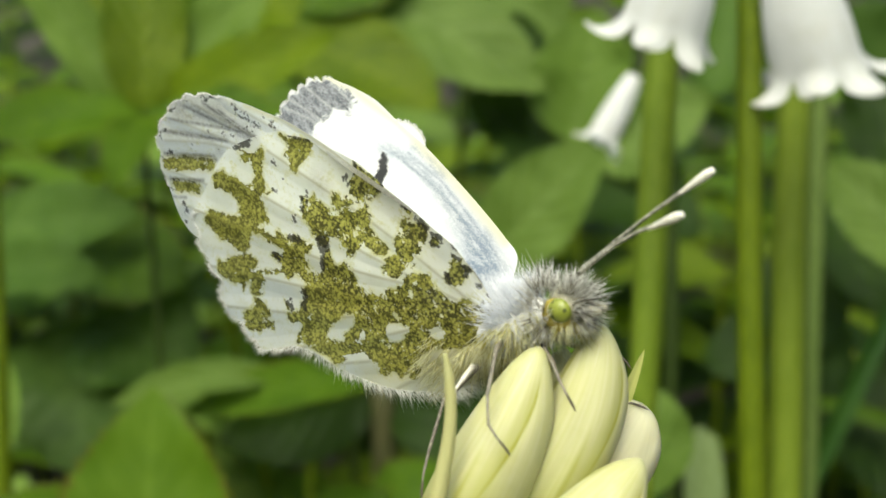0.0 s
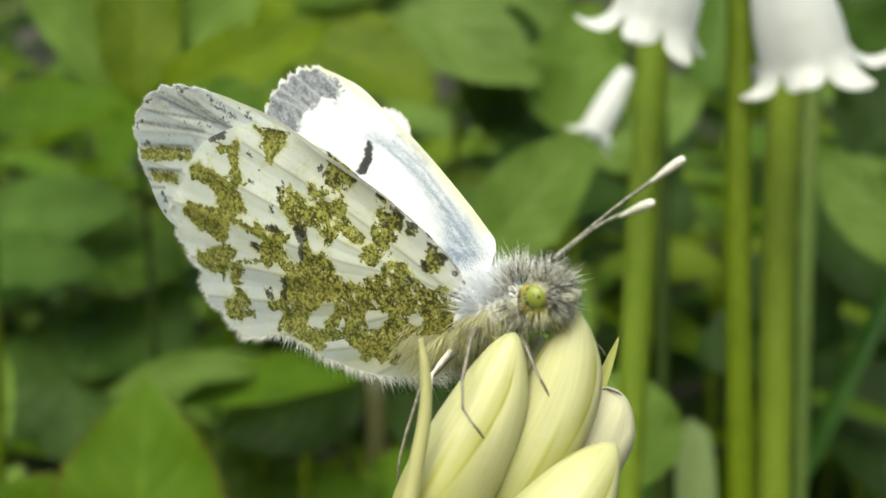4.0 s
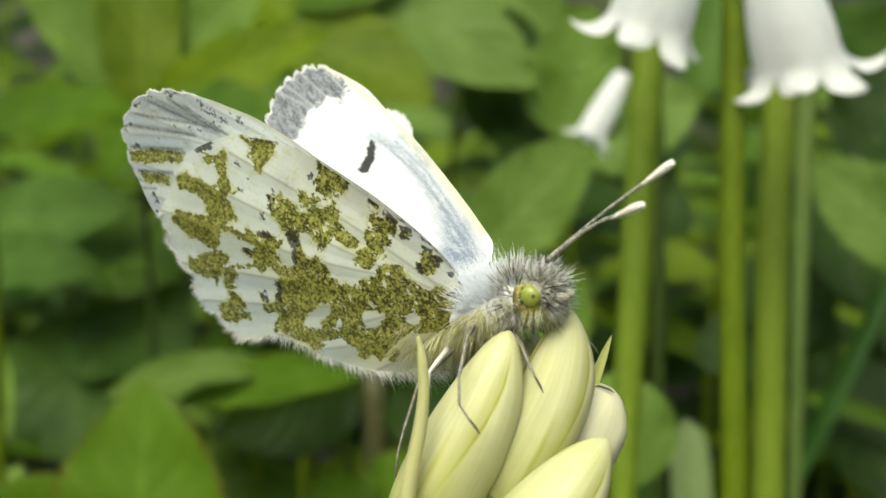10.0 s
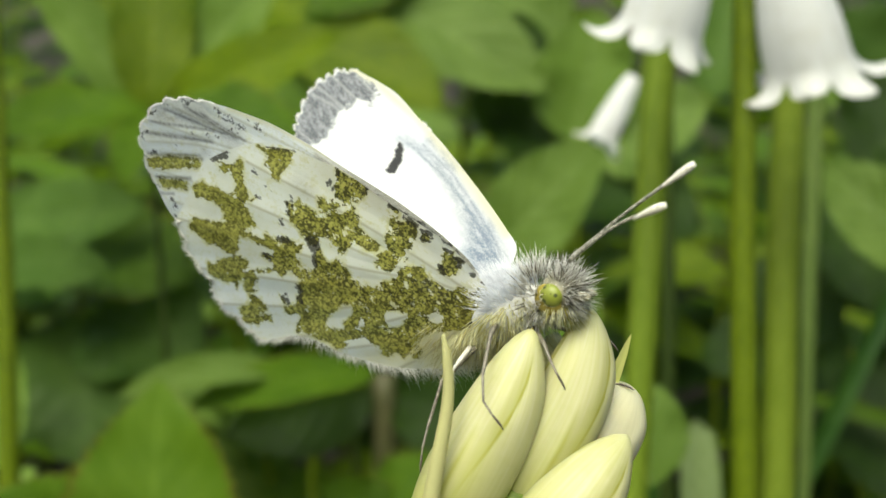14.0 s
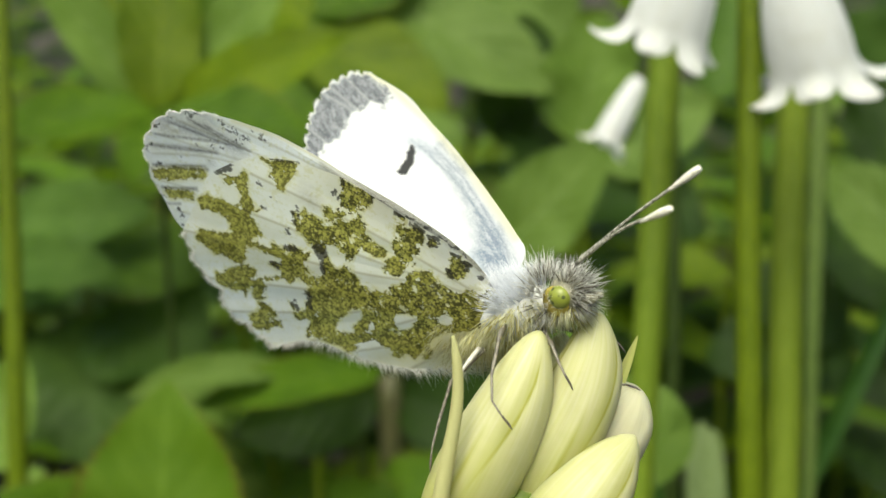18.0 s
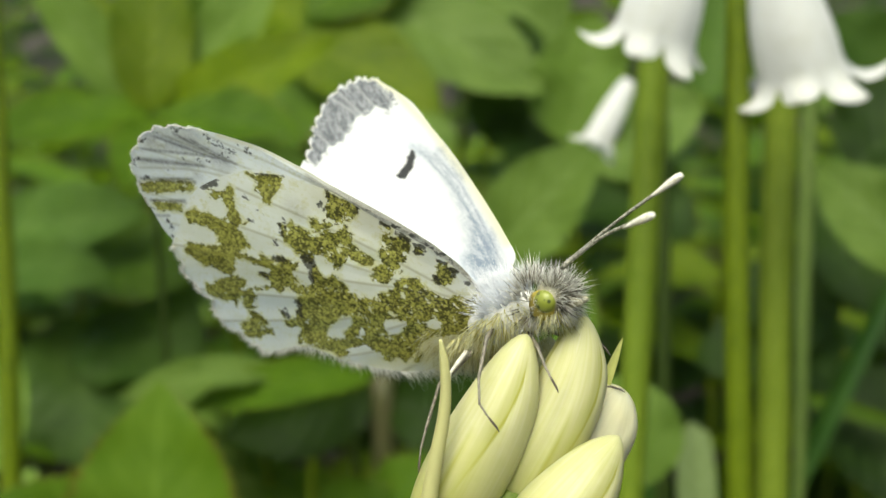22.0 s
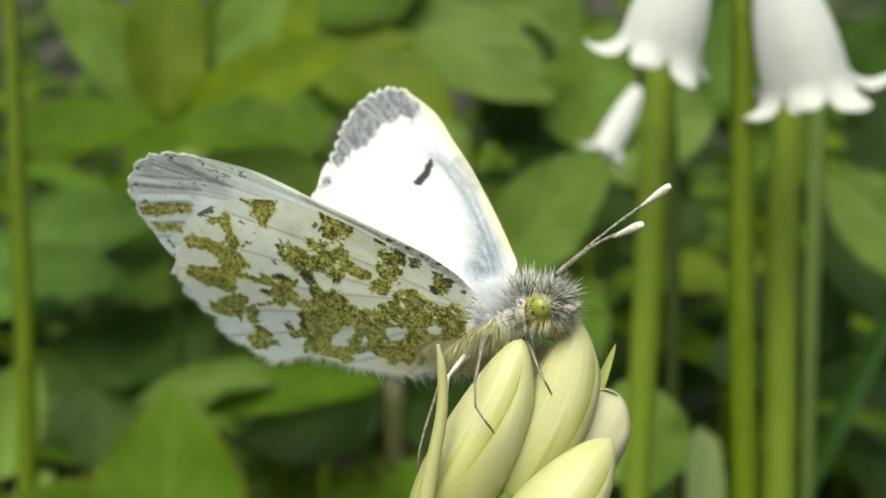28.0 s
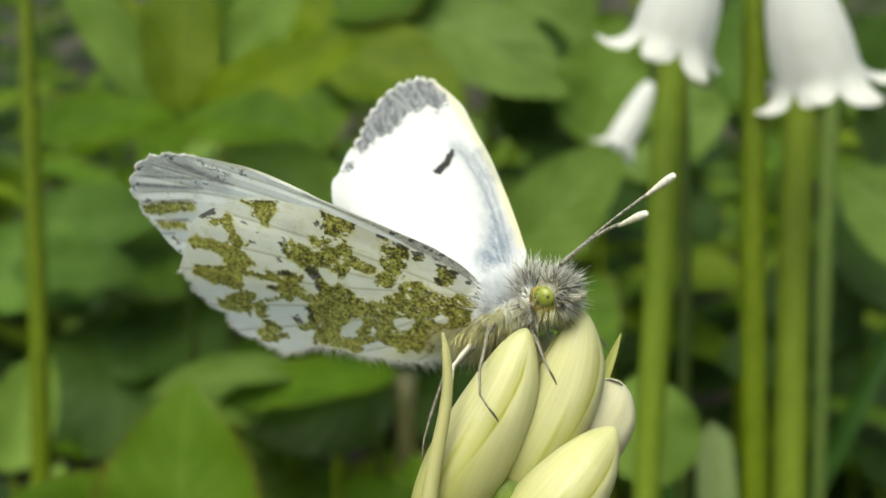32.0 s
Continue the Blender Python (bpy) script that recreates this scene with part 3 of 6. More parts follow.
def build_perch():
    """The bluebell whose closed buds carry the butterfly."""
    plant = thing("bluebell", (0.006, 0.012, 0.0), "white bluebell spike with closed cream buds", "flower", "white bluebells")
    o = plant.location
    rod("stem", [(0.006, 0.012, 0.0), (0.004, 0.009, 0.12), (0.00095, -0.00453, 0.23913), (0.00222, -0.00193, 0.24495), (0.00363, -0.00058, 0.24923), (0.00449, -0.00004, 0.25201)],
        [0.0032, 0.0028, 0.0024, 0.002, 0.0013, 0.0006], STEM, plant, "", o, 14, 40)
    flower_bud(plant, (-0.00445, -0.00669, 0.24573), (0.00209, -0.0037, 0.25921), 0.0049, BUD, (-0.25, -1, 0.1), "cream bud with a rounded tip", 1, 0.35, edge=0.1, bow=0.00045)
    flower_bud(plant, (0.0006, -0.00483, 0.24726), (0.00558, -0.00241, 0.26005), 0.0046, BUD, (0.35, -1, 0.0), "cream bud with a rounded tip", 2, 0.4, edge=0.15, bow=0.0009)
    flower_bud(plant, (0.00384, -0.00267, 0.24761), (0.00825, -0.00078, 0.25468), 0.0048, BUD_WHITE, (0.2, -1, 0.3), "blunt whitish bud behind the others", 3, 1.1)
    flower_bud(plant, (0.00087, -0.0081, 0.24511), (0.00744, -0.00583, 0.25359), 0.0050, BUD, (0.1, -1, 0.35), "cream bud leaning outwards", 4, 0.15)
    flower_bud(plant, (0.00058, -0.00409, 0.24386), (0.00377, -0.00032, 0.25791), 0.0046, BUD, (0.0, -1, 0.0), "pale bud half hidden behind the others", 5, 0.4)
    long_bract = [(-0.00399, -0.00916, 0.24938), (-0.00362, -0.00853, 0.25173), (-0.00326, -0.00802, 0.25364), (-0.00292, -0.00754, 0.25540), (-0.00277, -0.00711, 0.25701), (-0.00286, -0.00667, 0.25863), (-0.00307, -0.00635, 0.25983)]
    v, f = tube(long_bract, [0.0005, 0.00046, 0.00042, 0.00037, 0.00032, 0.00028, 0.0001], 12, 44)
    link_mesh("bract", v, f, BRACT_PALE, plant, "long thin cream bract", o)
    leaf("bract", plant, (0.00633, -0.00181, 0.25313), (0.00826, -0.00054, 0.25788), 0.0007, (-0.3, -1, 0.1), BRACT, "small curved green bract", 7, droop=-0.06, fold=0.4, belly=0.35)
    return plant


def build_bluebells():
    group = "white bluebells"
    label = "white bluebell with nodding bells on a tall green stem"
    # the tall stem with the right-hand open bell
    a = thing("bluebell", (0.04177, 0.04964, 0.03946)[:2] + (0.0,), label, "flower", group)
    rod("stem", [(0.04177, 0.04964, 0.03946)[:2] + (0.0,), (0.04045, 0.07791, 0.15268), (0.03996, 0.08915, 0.20237), (0.0394, 0.09742, 0.23711), (0.03947, 0.10555, 0.27131), (0.03947, 0.11051, 0.28982)],
        [0.0024, 0.0022, 0.0019, 0.0018, 0.0018, 0.0012], STEM_DARK, a, "", a.location, 14, 40)
    bell(a, (0.04300, 0.10130, 0.27819), (0.04774, 0.10170, 0.26356), 0.0116, BELL, CAMERA_SIDE, 0.0056, 11, "open white bell with curled tips", roll=0.5, reach=(0.85, 1.15, 1.0, 0.9, 1.7, 1.25), curl=(1.0, 1.0, 1.5, 1.2, 1.6, 0.9))
    rod("flower_stalk", [(0.03899, 0.10865, 0.28288), (0.04285, 0.11573, 0.28611), (0.04754, 0.12094, 0.28238)], [0.0007, 0.0007, 0.0011], STEM, a, "", a.location, 8, 14)
    bell(a, (0.02951, 0.09694, 0.28029), (0.02681, 0.09780, 0.26925), 0.0108, BELL, CAMERA_SIDE, 0.0050, 12, "open white bell with curled tips", roll=0.4, reach=(0.8, 1.4, 0.9, 0.8, 1.1, 1.15), curl=(0.9, 1.5, 1.2, 1.0, 0.7, 0.6))
    rod("flower_stalk", [(0.03915, 0.10948, 0.28596), (0.03444, 0.10672, 0.29114), (0.0313, 0.10339, 0.28642)], [0.0007, 0.0007, 0.0011], STEM, a, "", a.location, 8, 14)
    # the paler stem
    b = thing("bluebell", (0.02519, 0.0554, 0.01461)[:2] + (0.0,), "bright yellow-green bluebell stem, tall and bare", "flower", group)
    rod("stem", [(0.02519, 0.0554, 0.01461)[:2] + (0.0,), (0.02563, 0.08965, 0.14241), (0.02651, 0.10376, 0.19506), (0.02871, 0.11385, 0.23272), (0.03074, 0.12252, 0.2651), (0.03171, 0.12755, 0.28384)],
        [0.003, 0.0026, 0.0022, 0.0025, 0.0027, 0.002], STEM, b, "", b.location, 14, 40)
    c = thing("bluebell", (0.04700, 0.05870, 0.0), "bright green bluebell stem, slender and bare", "flower", group)
    rod("stem", [(0.04700, 0.05870, 0.0), (0.04900, 0.09384, 0.13874), (0.05030, 0.10832, 0.19278), (0.05110, 0.11868, 0.23143), (0.05230, 0.12618, 0.25941), (0.05260, 0.13274, 0.2839)],
        [0.0028, 0.0027, 0.0026, 0.0026, 0.0025, 0.0014], STEM_BRIGHT, c, "", c.location, 14, 40)
    d = thing("bluebell", (0.06706, 0.09409, -0.03419)[:2] + (0.0,), "pale green bluebell stem standing further back", "flower", group)
    rod("stem", [(0.06536, 0.09409, -0.03419)[:2] + (0.0,), (0.06703, 0.13735, 0.12725), (0.06826, 0.15465, 0.19182), (0.06960, 0.16619, 0.23487), (0.07182, 0.17657, 0.27362), (0.07316, 0.18061, 0.28868)],
        [0.0013, 0.0013, 0.0014, 0.0018, 0.0022, 0.0016], STEM_SOFT, d, "", d.location, 12, 34)
    # the small hanging bell further back
    e = thing("bluebell", (0.04463, 0.10045, -0.02978)[:2] + (0.0,), "thin bluebell stem with a narrow half-open white bell", "flower", group)
    rod("stem", [(0.04406, 0.10045, -0.02978)[:2] + (0.0,), (0.04235, 0.14166, 0.12403), (0.04144, 0.15397, 0.16995), (0.04213, 0.16521, 0.21192), (0.04144, 0.17552, 0.25037), (0.03894, 0.17964, 0.26575), (0.0364, 0.17817, 0.2594), (0.0352, 0.17611, 0.2516)],
        [0.002, 0.0018, 0.0016, 0.0014, 0.0011, 0.0008, 0.0007, 0.001], STEM_SHADE_TONE, e, "", e.location, 10, 44)
    bell(e, (0.0351, 0.17616, 0.2518), (0.02905, 0.17334, 0.24085), 0.0056, BELL, CAMERA_SIDE, 0.0038, 14, "narrow white bell opening at its mouth", 0.9, reach=(0.9, 1.3, 0.8, 0.7, 1.3, 1.0))
    # the stem at the other side
    g = thing("bluebell", (-0.09136, 0.10993, -0.01372)[:2] + (0.0,), "yellow-green flower stem standing alone among the leaves", "flower", group)
    rod("stem", [(-0.09136, 0.10993, -0.01372)[:2] + (0.0,), (-0.09229, 0.14598, 0.12081), (-0.09322, 0.1658, 0.1948), (-0.09484, 0.17602, 0.23291), (-0.09623, 0.18503, 0.26655), (-0.09716, 0.19104, 0.28897)],
        [0.0026, 0.0024, 0.0021, 0.0019, 0.0017, 0.001], STEM_DARK, g, "", g.location, 12, 34)


# ---- the plants behind ----
UP = (0.0, -0.55, 0.83)


def build_plants():
    """Broad-leaved woodland plants; each is a stem with its leaves."""
    group = "leafy plants behind the flowers"

    def plant(foot, tops, label, material=STEM_DARK, thick=0.0013):
        ob = thing("leafy_plant", (foot[0], foot[1], 0.0), label, "plant", group)
        rod("stem", [(foot[0], foot[1], -0.003), ((foot[0] + tops[0]) / 2 + 0.004, (foot[1] + tops[1]) / 2, tops[2] * 0.55), tops],
            [thick * 1.3, thick, thick * 0.7], material, ob, "", ob.location, 10, 20)
        return ob

    def leaves(ob, material, seed, *rows, taper=0.8):
        for k, (base, tip, width, face, droop) in enumerate(rows):
            leaf("leaf", ob, base, tip, width, face, material, "", seed + k, droop=droop, fold=0.22, tooth=0.1, wave=0.09, rows=32, taper=taper)

    # broad pointed leaf low in the corner
    p = plant((-0.06056, 0.119, 0.11673), (-0.06186, 0.13467, 0.1636), "low plant with a broad pointed bright green leaf")
    leaves(p, LEAF_FRESH, 100, ((-0.05868, 0.13302, 0.15747), (-0.0577, 0.14884, 0.1973), 0.031, (0.1, -0.9, 0.45), 0.02), taper=1.0)
    leaves(p, LEAF, 101, ((-0.06344, 0.13535, 0.15844), (-0.08693, 0.12612, 0.18191), 0.03, UP, 0.06), ((-0.06289, 0.13714, 0.15737), (-0.03444, 0.13225, 0.16617), 0.03, UP, 0.06))
    # one leaf under the wings as two blades, lit half coloured pale, shaded half darker
    p = plant((-0.02395, 0.197, 0.04849), (-0.01891, 0.22346, 0.17042), "plant with long leaves and a pale reddish stem", STEM_RED, 0.0042)
    leaves(p, LEAF_PALE, 110, ((-0.04099, 0.18682, 0.18561), (-0.06983, 0.16154, 0.18842), 0.0105, (0.05, -0.5, 0.85), 0.06))
    leaves(p, LEAF, 112, ((-0.01921, 0.19617, 0.18139), (-0.05765, 0.17038, 0.18253), 0.0125, (0.05, -0.6, 0.8), 0.05))
    leaves(p, LEAF_SHADE_TONE, 114, ((-0.0221, 0.22233, 0.16622), (-0.05573, 0.19878, 0.16332), 0.022, (-0.1, -0.95, 0.25), 0.05), ((-0.01639, 0.22383, 0.16407), (0.01904, 0.20786, 0.15856), 0.024, (0.2, -0.85, 0.4), 0.06))
    # roundish leaf beside the antennae
    p = plant((0.0118, 0.20287, 0.04336), (0.0103, 0.23635, 0.19537), "plant with rounded mid-green leaves")
    leaves(p, LEAF_PALE, 120, ((0.00706, 0.23635, 0.19537), (0.03749, 0.23506, 0.22917), 0.024, (-0.25, -0.85, 0.45), 0.03))
    leaves(p, LEAF, 124, ((0.0086, 0.2379, 0.19339), (-0.01556, 0.25346, 0.21283), 0.03, (0.2, -0.8, 0.5), 0.03), ((0.0114, 0.23329, 0.19167), (0.03297, 0.2129, 0.1774), 0.032, (0.1, -0.6, 0.8), 0.05))
    # large leaf along the top
    p = plant((-0.04828, 0.24676, 0.02556), (-0.04537, 0.29741, 0.25321), "tall plant with large arching leaves")
    leaves(p, LEAF_PALE, 130, ((-0.02897, 0.30985, 0.26273), (0.02774, 0.29144, 0.23340), 0.034, (0.15, -0.75, 0.65), 0.03), ((-0.05256, 0.28963, 0.24130), (-0.00941, 0.31517, 0.25850), 0.024, (0.1, -0.6, 0.8), 0.04))
    leaves(p, LEAF_OLIVE, 134, ((-0.04705, 0.29654, 0.24997), (-0.00333, 0.27395, 0.23135), 0.03, (0.1, -0.7, 0.7), 0.03), ((-0.04561, 0.29943, 0.25306), (-0.07856, 0.2997, 0.26952), 0.034, UP, 0.05))
    leaves(p, LEAF, 137, ((-0.04585, 0.30234, 0.25618), (-0.01045, 0.3216, 0.27395), 0.036, UP, 0.05), ((-0.05042, 0.2948, 0.24348), (-0.06014, 0.26325, 0.21074), 0.034, (0.0, -0.8, 0.6), 0.03))
    # leaves in the top right
    p = plant((0.03739, 0.25526, 0.01867), (0.03634, 0.29771, 0.21573), "plant with upright oval leaves")
    leaves(p, LEAF_PALE, 140, ((0.03613, 0.29618, 0.21774), (0.04286, 0.29828, 0.25646), 0.032, (0.0, -0.95, 0.3), 0.02), ((0.03642, 0.32486, 0.24751), (0.00732, 0.32397, 0.26348), 0.034, (0.0, -0.8, 0.6), 0.03),
           ((0.0398, 0.29771, 0.21573), (0.07519, 0.28932, 0.23077), 0.034, (0.0, -0.8, 0.6), 0.04))
    # the first two, upright blades are added as the shaded gaps between leaves
    leaves(p, LEAF_SHADE_TONE, 144, ((0.01843, 0.30212, 0.2167), (0.00896, 0.31201, 0.23816), 0.018, (0, -1, 0.2), 0.02), ((0.02454, 0.30663, 0.23356), (0.01778, 0.31657, 0.2552), 0.016, (0, -1, 0.2), 0.02), ((0.03548, 0.29682, 0.21239), (0.01072, 0.30835, 0.22453), 0.03, UP, 0.04), ((0.03785, 0.29396, 0.20944), (0.07082, 0.2741, 0.19327), 0.034, UP, 0.05))
    leaves(p, LEAF_HALF_SHADE_TONE, 147, ((0.14279, 0.30067, 0.23044), (0.11407, 0.30236, 0.25566), 0.03, (-0.1, -0.8, 0.6), 0.04))
    leaves(p, LEAF_PALE, 149, ((0.11149, 0.20043, 0.20398), (0.08660, 0.21693, 0.22655), 0.021, (-0.1, -0.9, 0.4), 0.04))
    leaves(p, LEAF_SOFT, 148, ((0.07537, 0.29087, 0.23180), (0.08526, 0.31021, 0.26525), 0.02, (0.0, -0.85, 0.5), 0.03))
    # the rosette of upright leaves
    p = plant((-0.07248, 0.17703, 0.08988), (-0.07204, 0.21336, 0.24091), "tall plant with a rosette of olive-green leaves at its top", STEM_SHADE_TONE, 0.0010)
    leaves(p, LEAF_PALE, 150, ((-0.07507, 0.21336, 0.24091), (-0.09802, 0.21384, 0.27362), 0.0145, (0.1, -0.65, 0.75), 0.03), ((-0.06785, 0.21916, 0.2394), (-0.04013, 0.22274, 0.27593), 0.019, (-0.3, -0.8, 0.5), 0.03))
    leaves(p, LEAF_OLIVE, 153, ((-0.07155, 0.21119, 0.24057), (-0.07189, 0.22997, 0.27971), 0.019, (0.15, -0.95, 0.3), 0.02), ((-0.06914, 0.21302, 0.23964), (-0.02626, 0.20953, 0.25753), 0.016, (-0.1, -0.85, 0.45), 0.05),
           ((-0.07416, 0.21219, 0.24042), (-0.0927, 0.22993, 0.27184), 0.013, (0.1, -0.9, 0.4), 0.03))
    leaves(p, LEAF, 158, ((-0.07194, 0.21103, 0.23993), (-0.10291, 0.18986, 0.2382), 0.018, (0.1, -0.6, 0.8), 0.06), ((-0.06998, 0.21086, 0.2393), (-0.03429, 0.19596, 0.23781), 0.018, (-0.1, -0.55, 0.8), 0.05), ((-0.07145, 0.20887, 0.2396), (-0.07064, 0.18001, 0.22851), 0.012, (0, -0.8, 0.6), 0.05), ((-0.0692, 0.22585, 0.24117), (-0.05756, 0.23814, 0.27157), 0.014, (-0.1, -0.9, 0.4), 0.03))
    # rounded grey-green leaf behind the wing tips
    p = plant((-0.03, 0.235, 0.0), (-0.03215, 0.25027, 0.20595), "plant with a rounded grey-green leaf", STEM_SHADE_TONE)
    leaves(p, LEAF_PALE, 158, ((-0.03215, 0.25027, 0.20595), (-0.06867, 0.24007, 0.22969), 0.02, (0.0, -0.8, 0.6), 0.03))
    # broad leaves down the side
    p = plant((-0.10626, 0.21613, 0.05035), (-0.10288, 0.24949, 0.19803), "plant with broad soft green leaves")
    leaves(p, LEAF_SOFT, 160, ((-0.12739, 0.25068, 0.20247), (-0.08078, 0.2401, 0.20935), 0.022, (0.0, -0.75, 0.65), 0.03))
    leaves(p, LEAF_SOFT, 163, ((-0.10595, 0.2487, 0.19507), (-0.13615, 0.23444, 0.18824), 0.036, (0, -0.6, 0.8), 0.05), ((-0.12250, 0.23086, 0.19717), (-0.08409, 0.21607, 0.19912), 0.016, (0.0, -0.7, 0.7), 0.04))
    leaves(p, LEAF_HALF_SHADE_TONE, 165, ((-0.10015, 0.24053, 0.18004), (-0.09099, 0.20605, 0.15184), 0.04, (0.05, -0.85, 0.5), 0.03), ((-0.09713, 0.24053, 0.18004), (-0.06515, 0.22232, 0.17392), 0.036, (0.0, -0.6, 0.8), 0.05))
    leaves(p, LEAF, 168, ((-0.10349, 0.25103, 0.19603), (-0.06908, 0.23233, 0.19195), 0.034, (0.1, -0.6, 0.8), 0.05))
    p = plant((-0.1171, 0.1787, 0.08066), (-0.11574, 0.20116, 0.16447), "low plant with a narrow light leaf")
    leaves(p, LEAF_PALE, 170, ((-0.11766, 0.19651, 0.15487), (-0.10519, 0.20317, 0.18356), 0.018, (0.2, -0.85, 0.5), 0.02), ((-0.11553, 0.1926, 0.14799), (-0.1033, 0.1833, 0.14418), 0.03, UP, 0.03))
    # leaves low in the middle and at the right
    p = plant((-0.00605, 0.18358, 0.06023), (-0.0116, 0.20137, 0.13435), "low plant with plain green leaves")
    leaves(p, LEAF, 180, ((-0.0116, 0.20065, 0.13166), (-0.03284, 0.19582, 0.15227), 0.02, UP, 0.06), ((-0.02274, 0.20245, 0.13838), (-0.00049, 0.20273, 0.1549), 0.02, UP, 0.05))
    p = plant((0.02526, 0.06945, 0.12111), (0.02446, 0.08786, 0.20143), "low plant with greyish green leaves")
    leaves(p, LEAF_PALE, 184, ((0.03142, 0.11615, 0.19075), (0.02764, 0.13044, 0.20558), 0.017, (-0.25, -0.7, 0.65), 0.03))
    p = plant((0.11007, 0.21103, 0.05449), (0.10568, 0.23818, 0.17127), "plant with drooping green leaves")
    leaves(p, LEAF, 190, ((0.0874, 0.2199, 0.16488), (0.11653, 0.20786, 0.15856), 0.006, (0.0, -0.5, 0.85), 0.05))
    leaves(p, LEAF_SHADE_TONE, 193, ((0.09781, 0.25346, 0.21283), (0.11079, 0.22968, 0.18206), 0.022, (0.1, -0.85, 0.5), 0.03), ((0.10265, 0.2374, 0.16835), (0.11096, 0.20353, 0.14242), 0.034, (0, -0.7, 0.7), 0.04), ((0.11191, 0.26447, 0.21531), (0.13765, 0.26099, 0.24094), 0.04, UP, 0.04))
    leaves(p, LEAF_SHADE_TONE, 197, ((0.10547, 0.24434, 0.17879), (0.07756, 0.25151, 0.18624), 0.034, (0, -0.7, 0.7), 0.05), ((0.10701, 0.24275, 0.17287), (0.06564, 0.24116, 0.16695), 0.03, (0, -0.6, 0.8), 0.05))
    # strap leaves of the bluebells; the third, pale blade stands in for a stub
    p = thing("strap_leaf_clump", (0.08146, 0.1385, -0.04232)[:2] + (0.0,), "dark green strap leaves of the bluebells and a pale stub", "plant", group)
    for k, (foot, tip, width) in enumerate((((0.06356, 0.18104, 0.12802), (0.1066, 0.19778, 0.21754), 0.0048), ((0.06082, 0.19272, 0.10206), (0.04132, 0.21074, 0.16932), 0.008), ((0.05339, 0.15633, 0.11308), (0.05013, 0.17008, 0.17987), 0.0085))):
        leaf("leaf", p, foot, tip, width, (0, -1, 0.3), STEM_PALE if k == 2 else BLADE, "", 200 + k, droop=0.03, fold=0.35, belly=0.75 if k == 2 else 0.5, taper=0.2 if k == 2 else 0.8)


def build_undergrowth():
    """The tangle further back and below, and unseen leaves behind the camera: far too many to count, one mesh a shade.
    """
    rng = np.random.default_rng(7)
    # the far mesh carries the shade of the deep tangle in its leaf colour
    for name, material, count, near, far, label in (("undergrowth", LEAF_SHADE_TONE, 3300, 0.3, 1.1, "leaves deep among the plants, darkened in their colour for the shade there"),
                                                    # added out of view behind the camera, to bounce green light forward
                                                    ("undergrowth", LEAF, 1500, -1.6, -0.16, "unseen low green leaves behind the camera, added for bounce light")):
        verts, faces, uvs = [], [], []
        for k in range(count):
            y = rng.uniform(near, far)
            x = rng.uniform(-0.85, 0.85)
            if k % 3 == 0:
                turn, reach = rng.uniform(0, np.pi), 2.6 * math.sqrt(rng.uniform(0.05, 1))
                x, y = reach * math.cos(turn), (reach * math.sin(turn) + 0.2) * (1 if near > 0 else -1)
            top = 0.15 + 0.02 * abs(y)
            z = rng.uniform(0.02, top if near > 0 else 0.1)
            size = rng.uniform(0.03, 0.055) * (1 + 0.6 * max(0.0, abs(y) - 0.9))
            turn = rng.uniform(0, 2 * np.pi)
            way = np.array([math.cos(turn), math.sin(turn) * 0.7, rng.uniform(-0.5, 0.4)])
            base = np.array([x, y, z])
            v, f, uv = blade(base, base + way / np.linalg.norm(way) * size, size * rng.uniform(0.42, 0.6), (rng.normal(0, 0.3), -0.4, 0.9), rng.uniform(0.0, 0.08), 0.2, rows=9, cols=5, seed=k)
            faces += [tuple(i + len(verts) for i in q) for q in f]
            verts += v.tolist()
            uvs += uv.tolist()
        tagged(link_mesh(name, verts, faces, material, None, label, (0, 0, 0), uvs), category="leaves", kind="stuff")


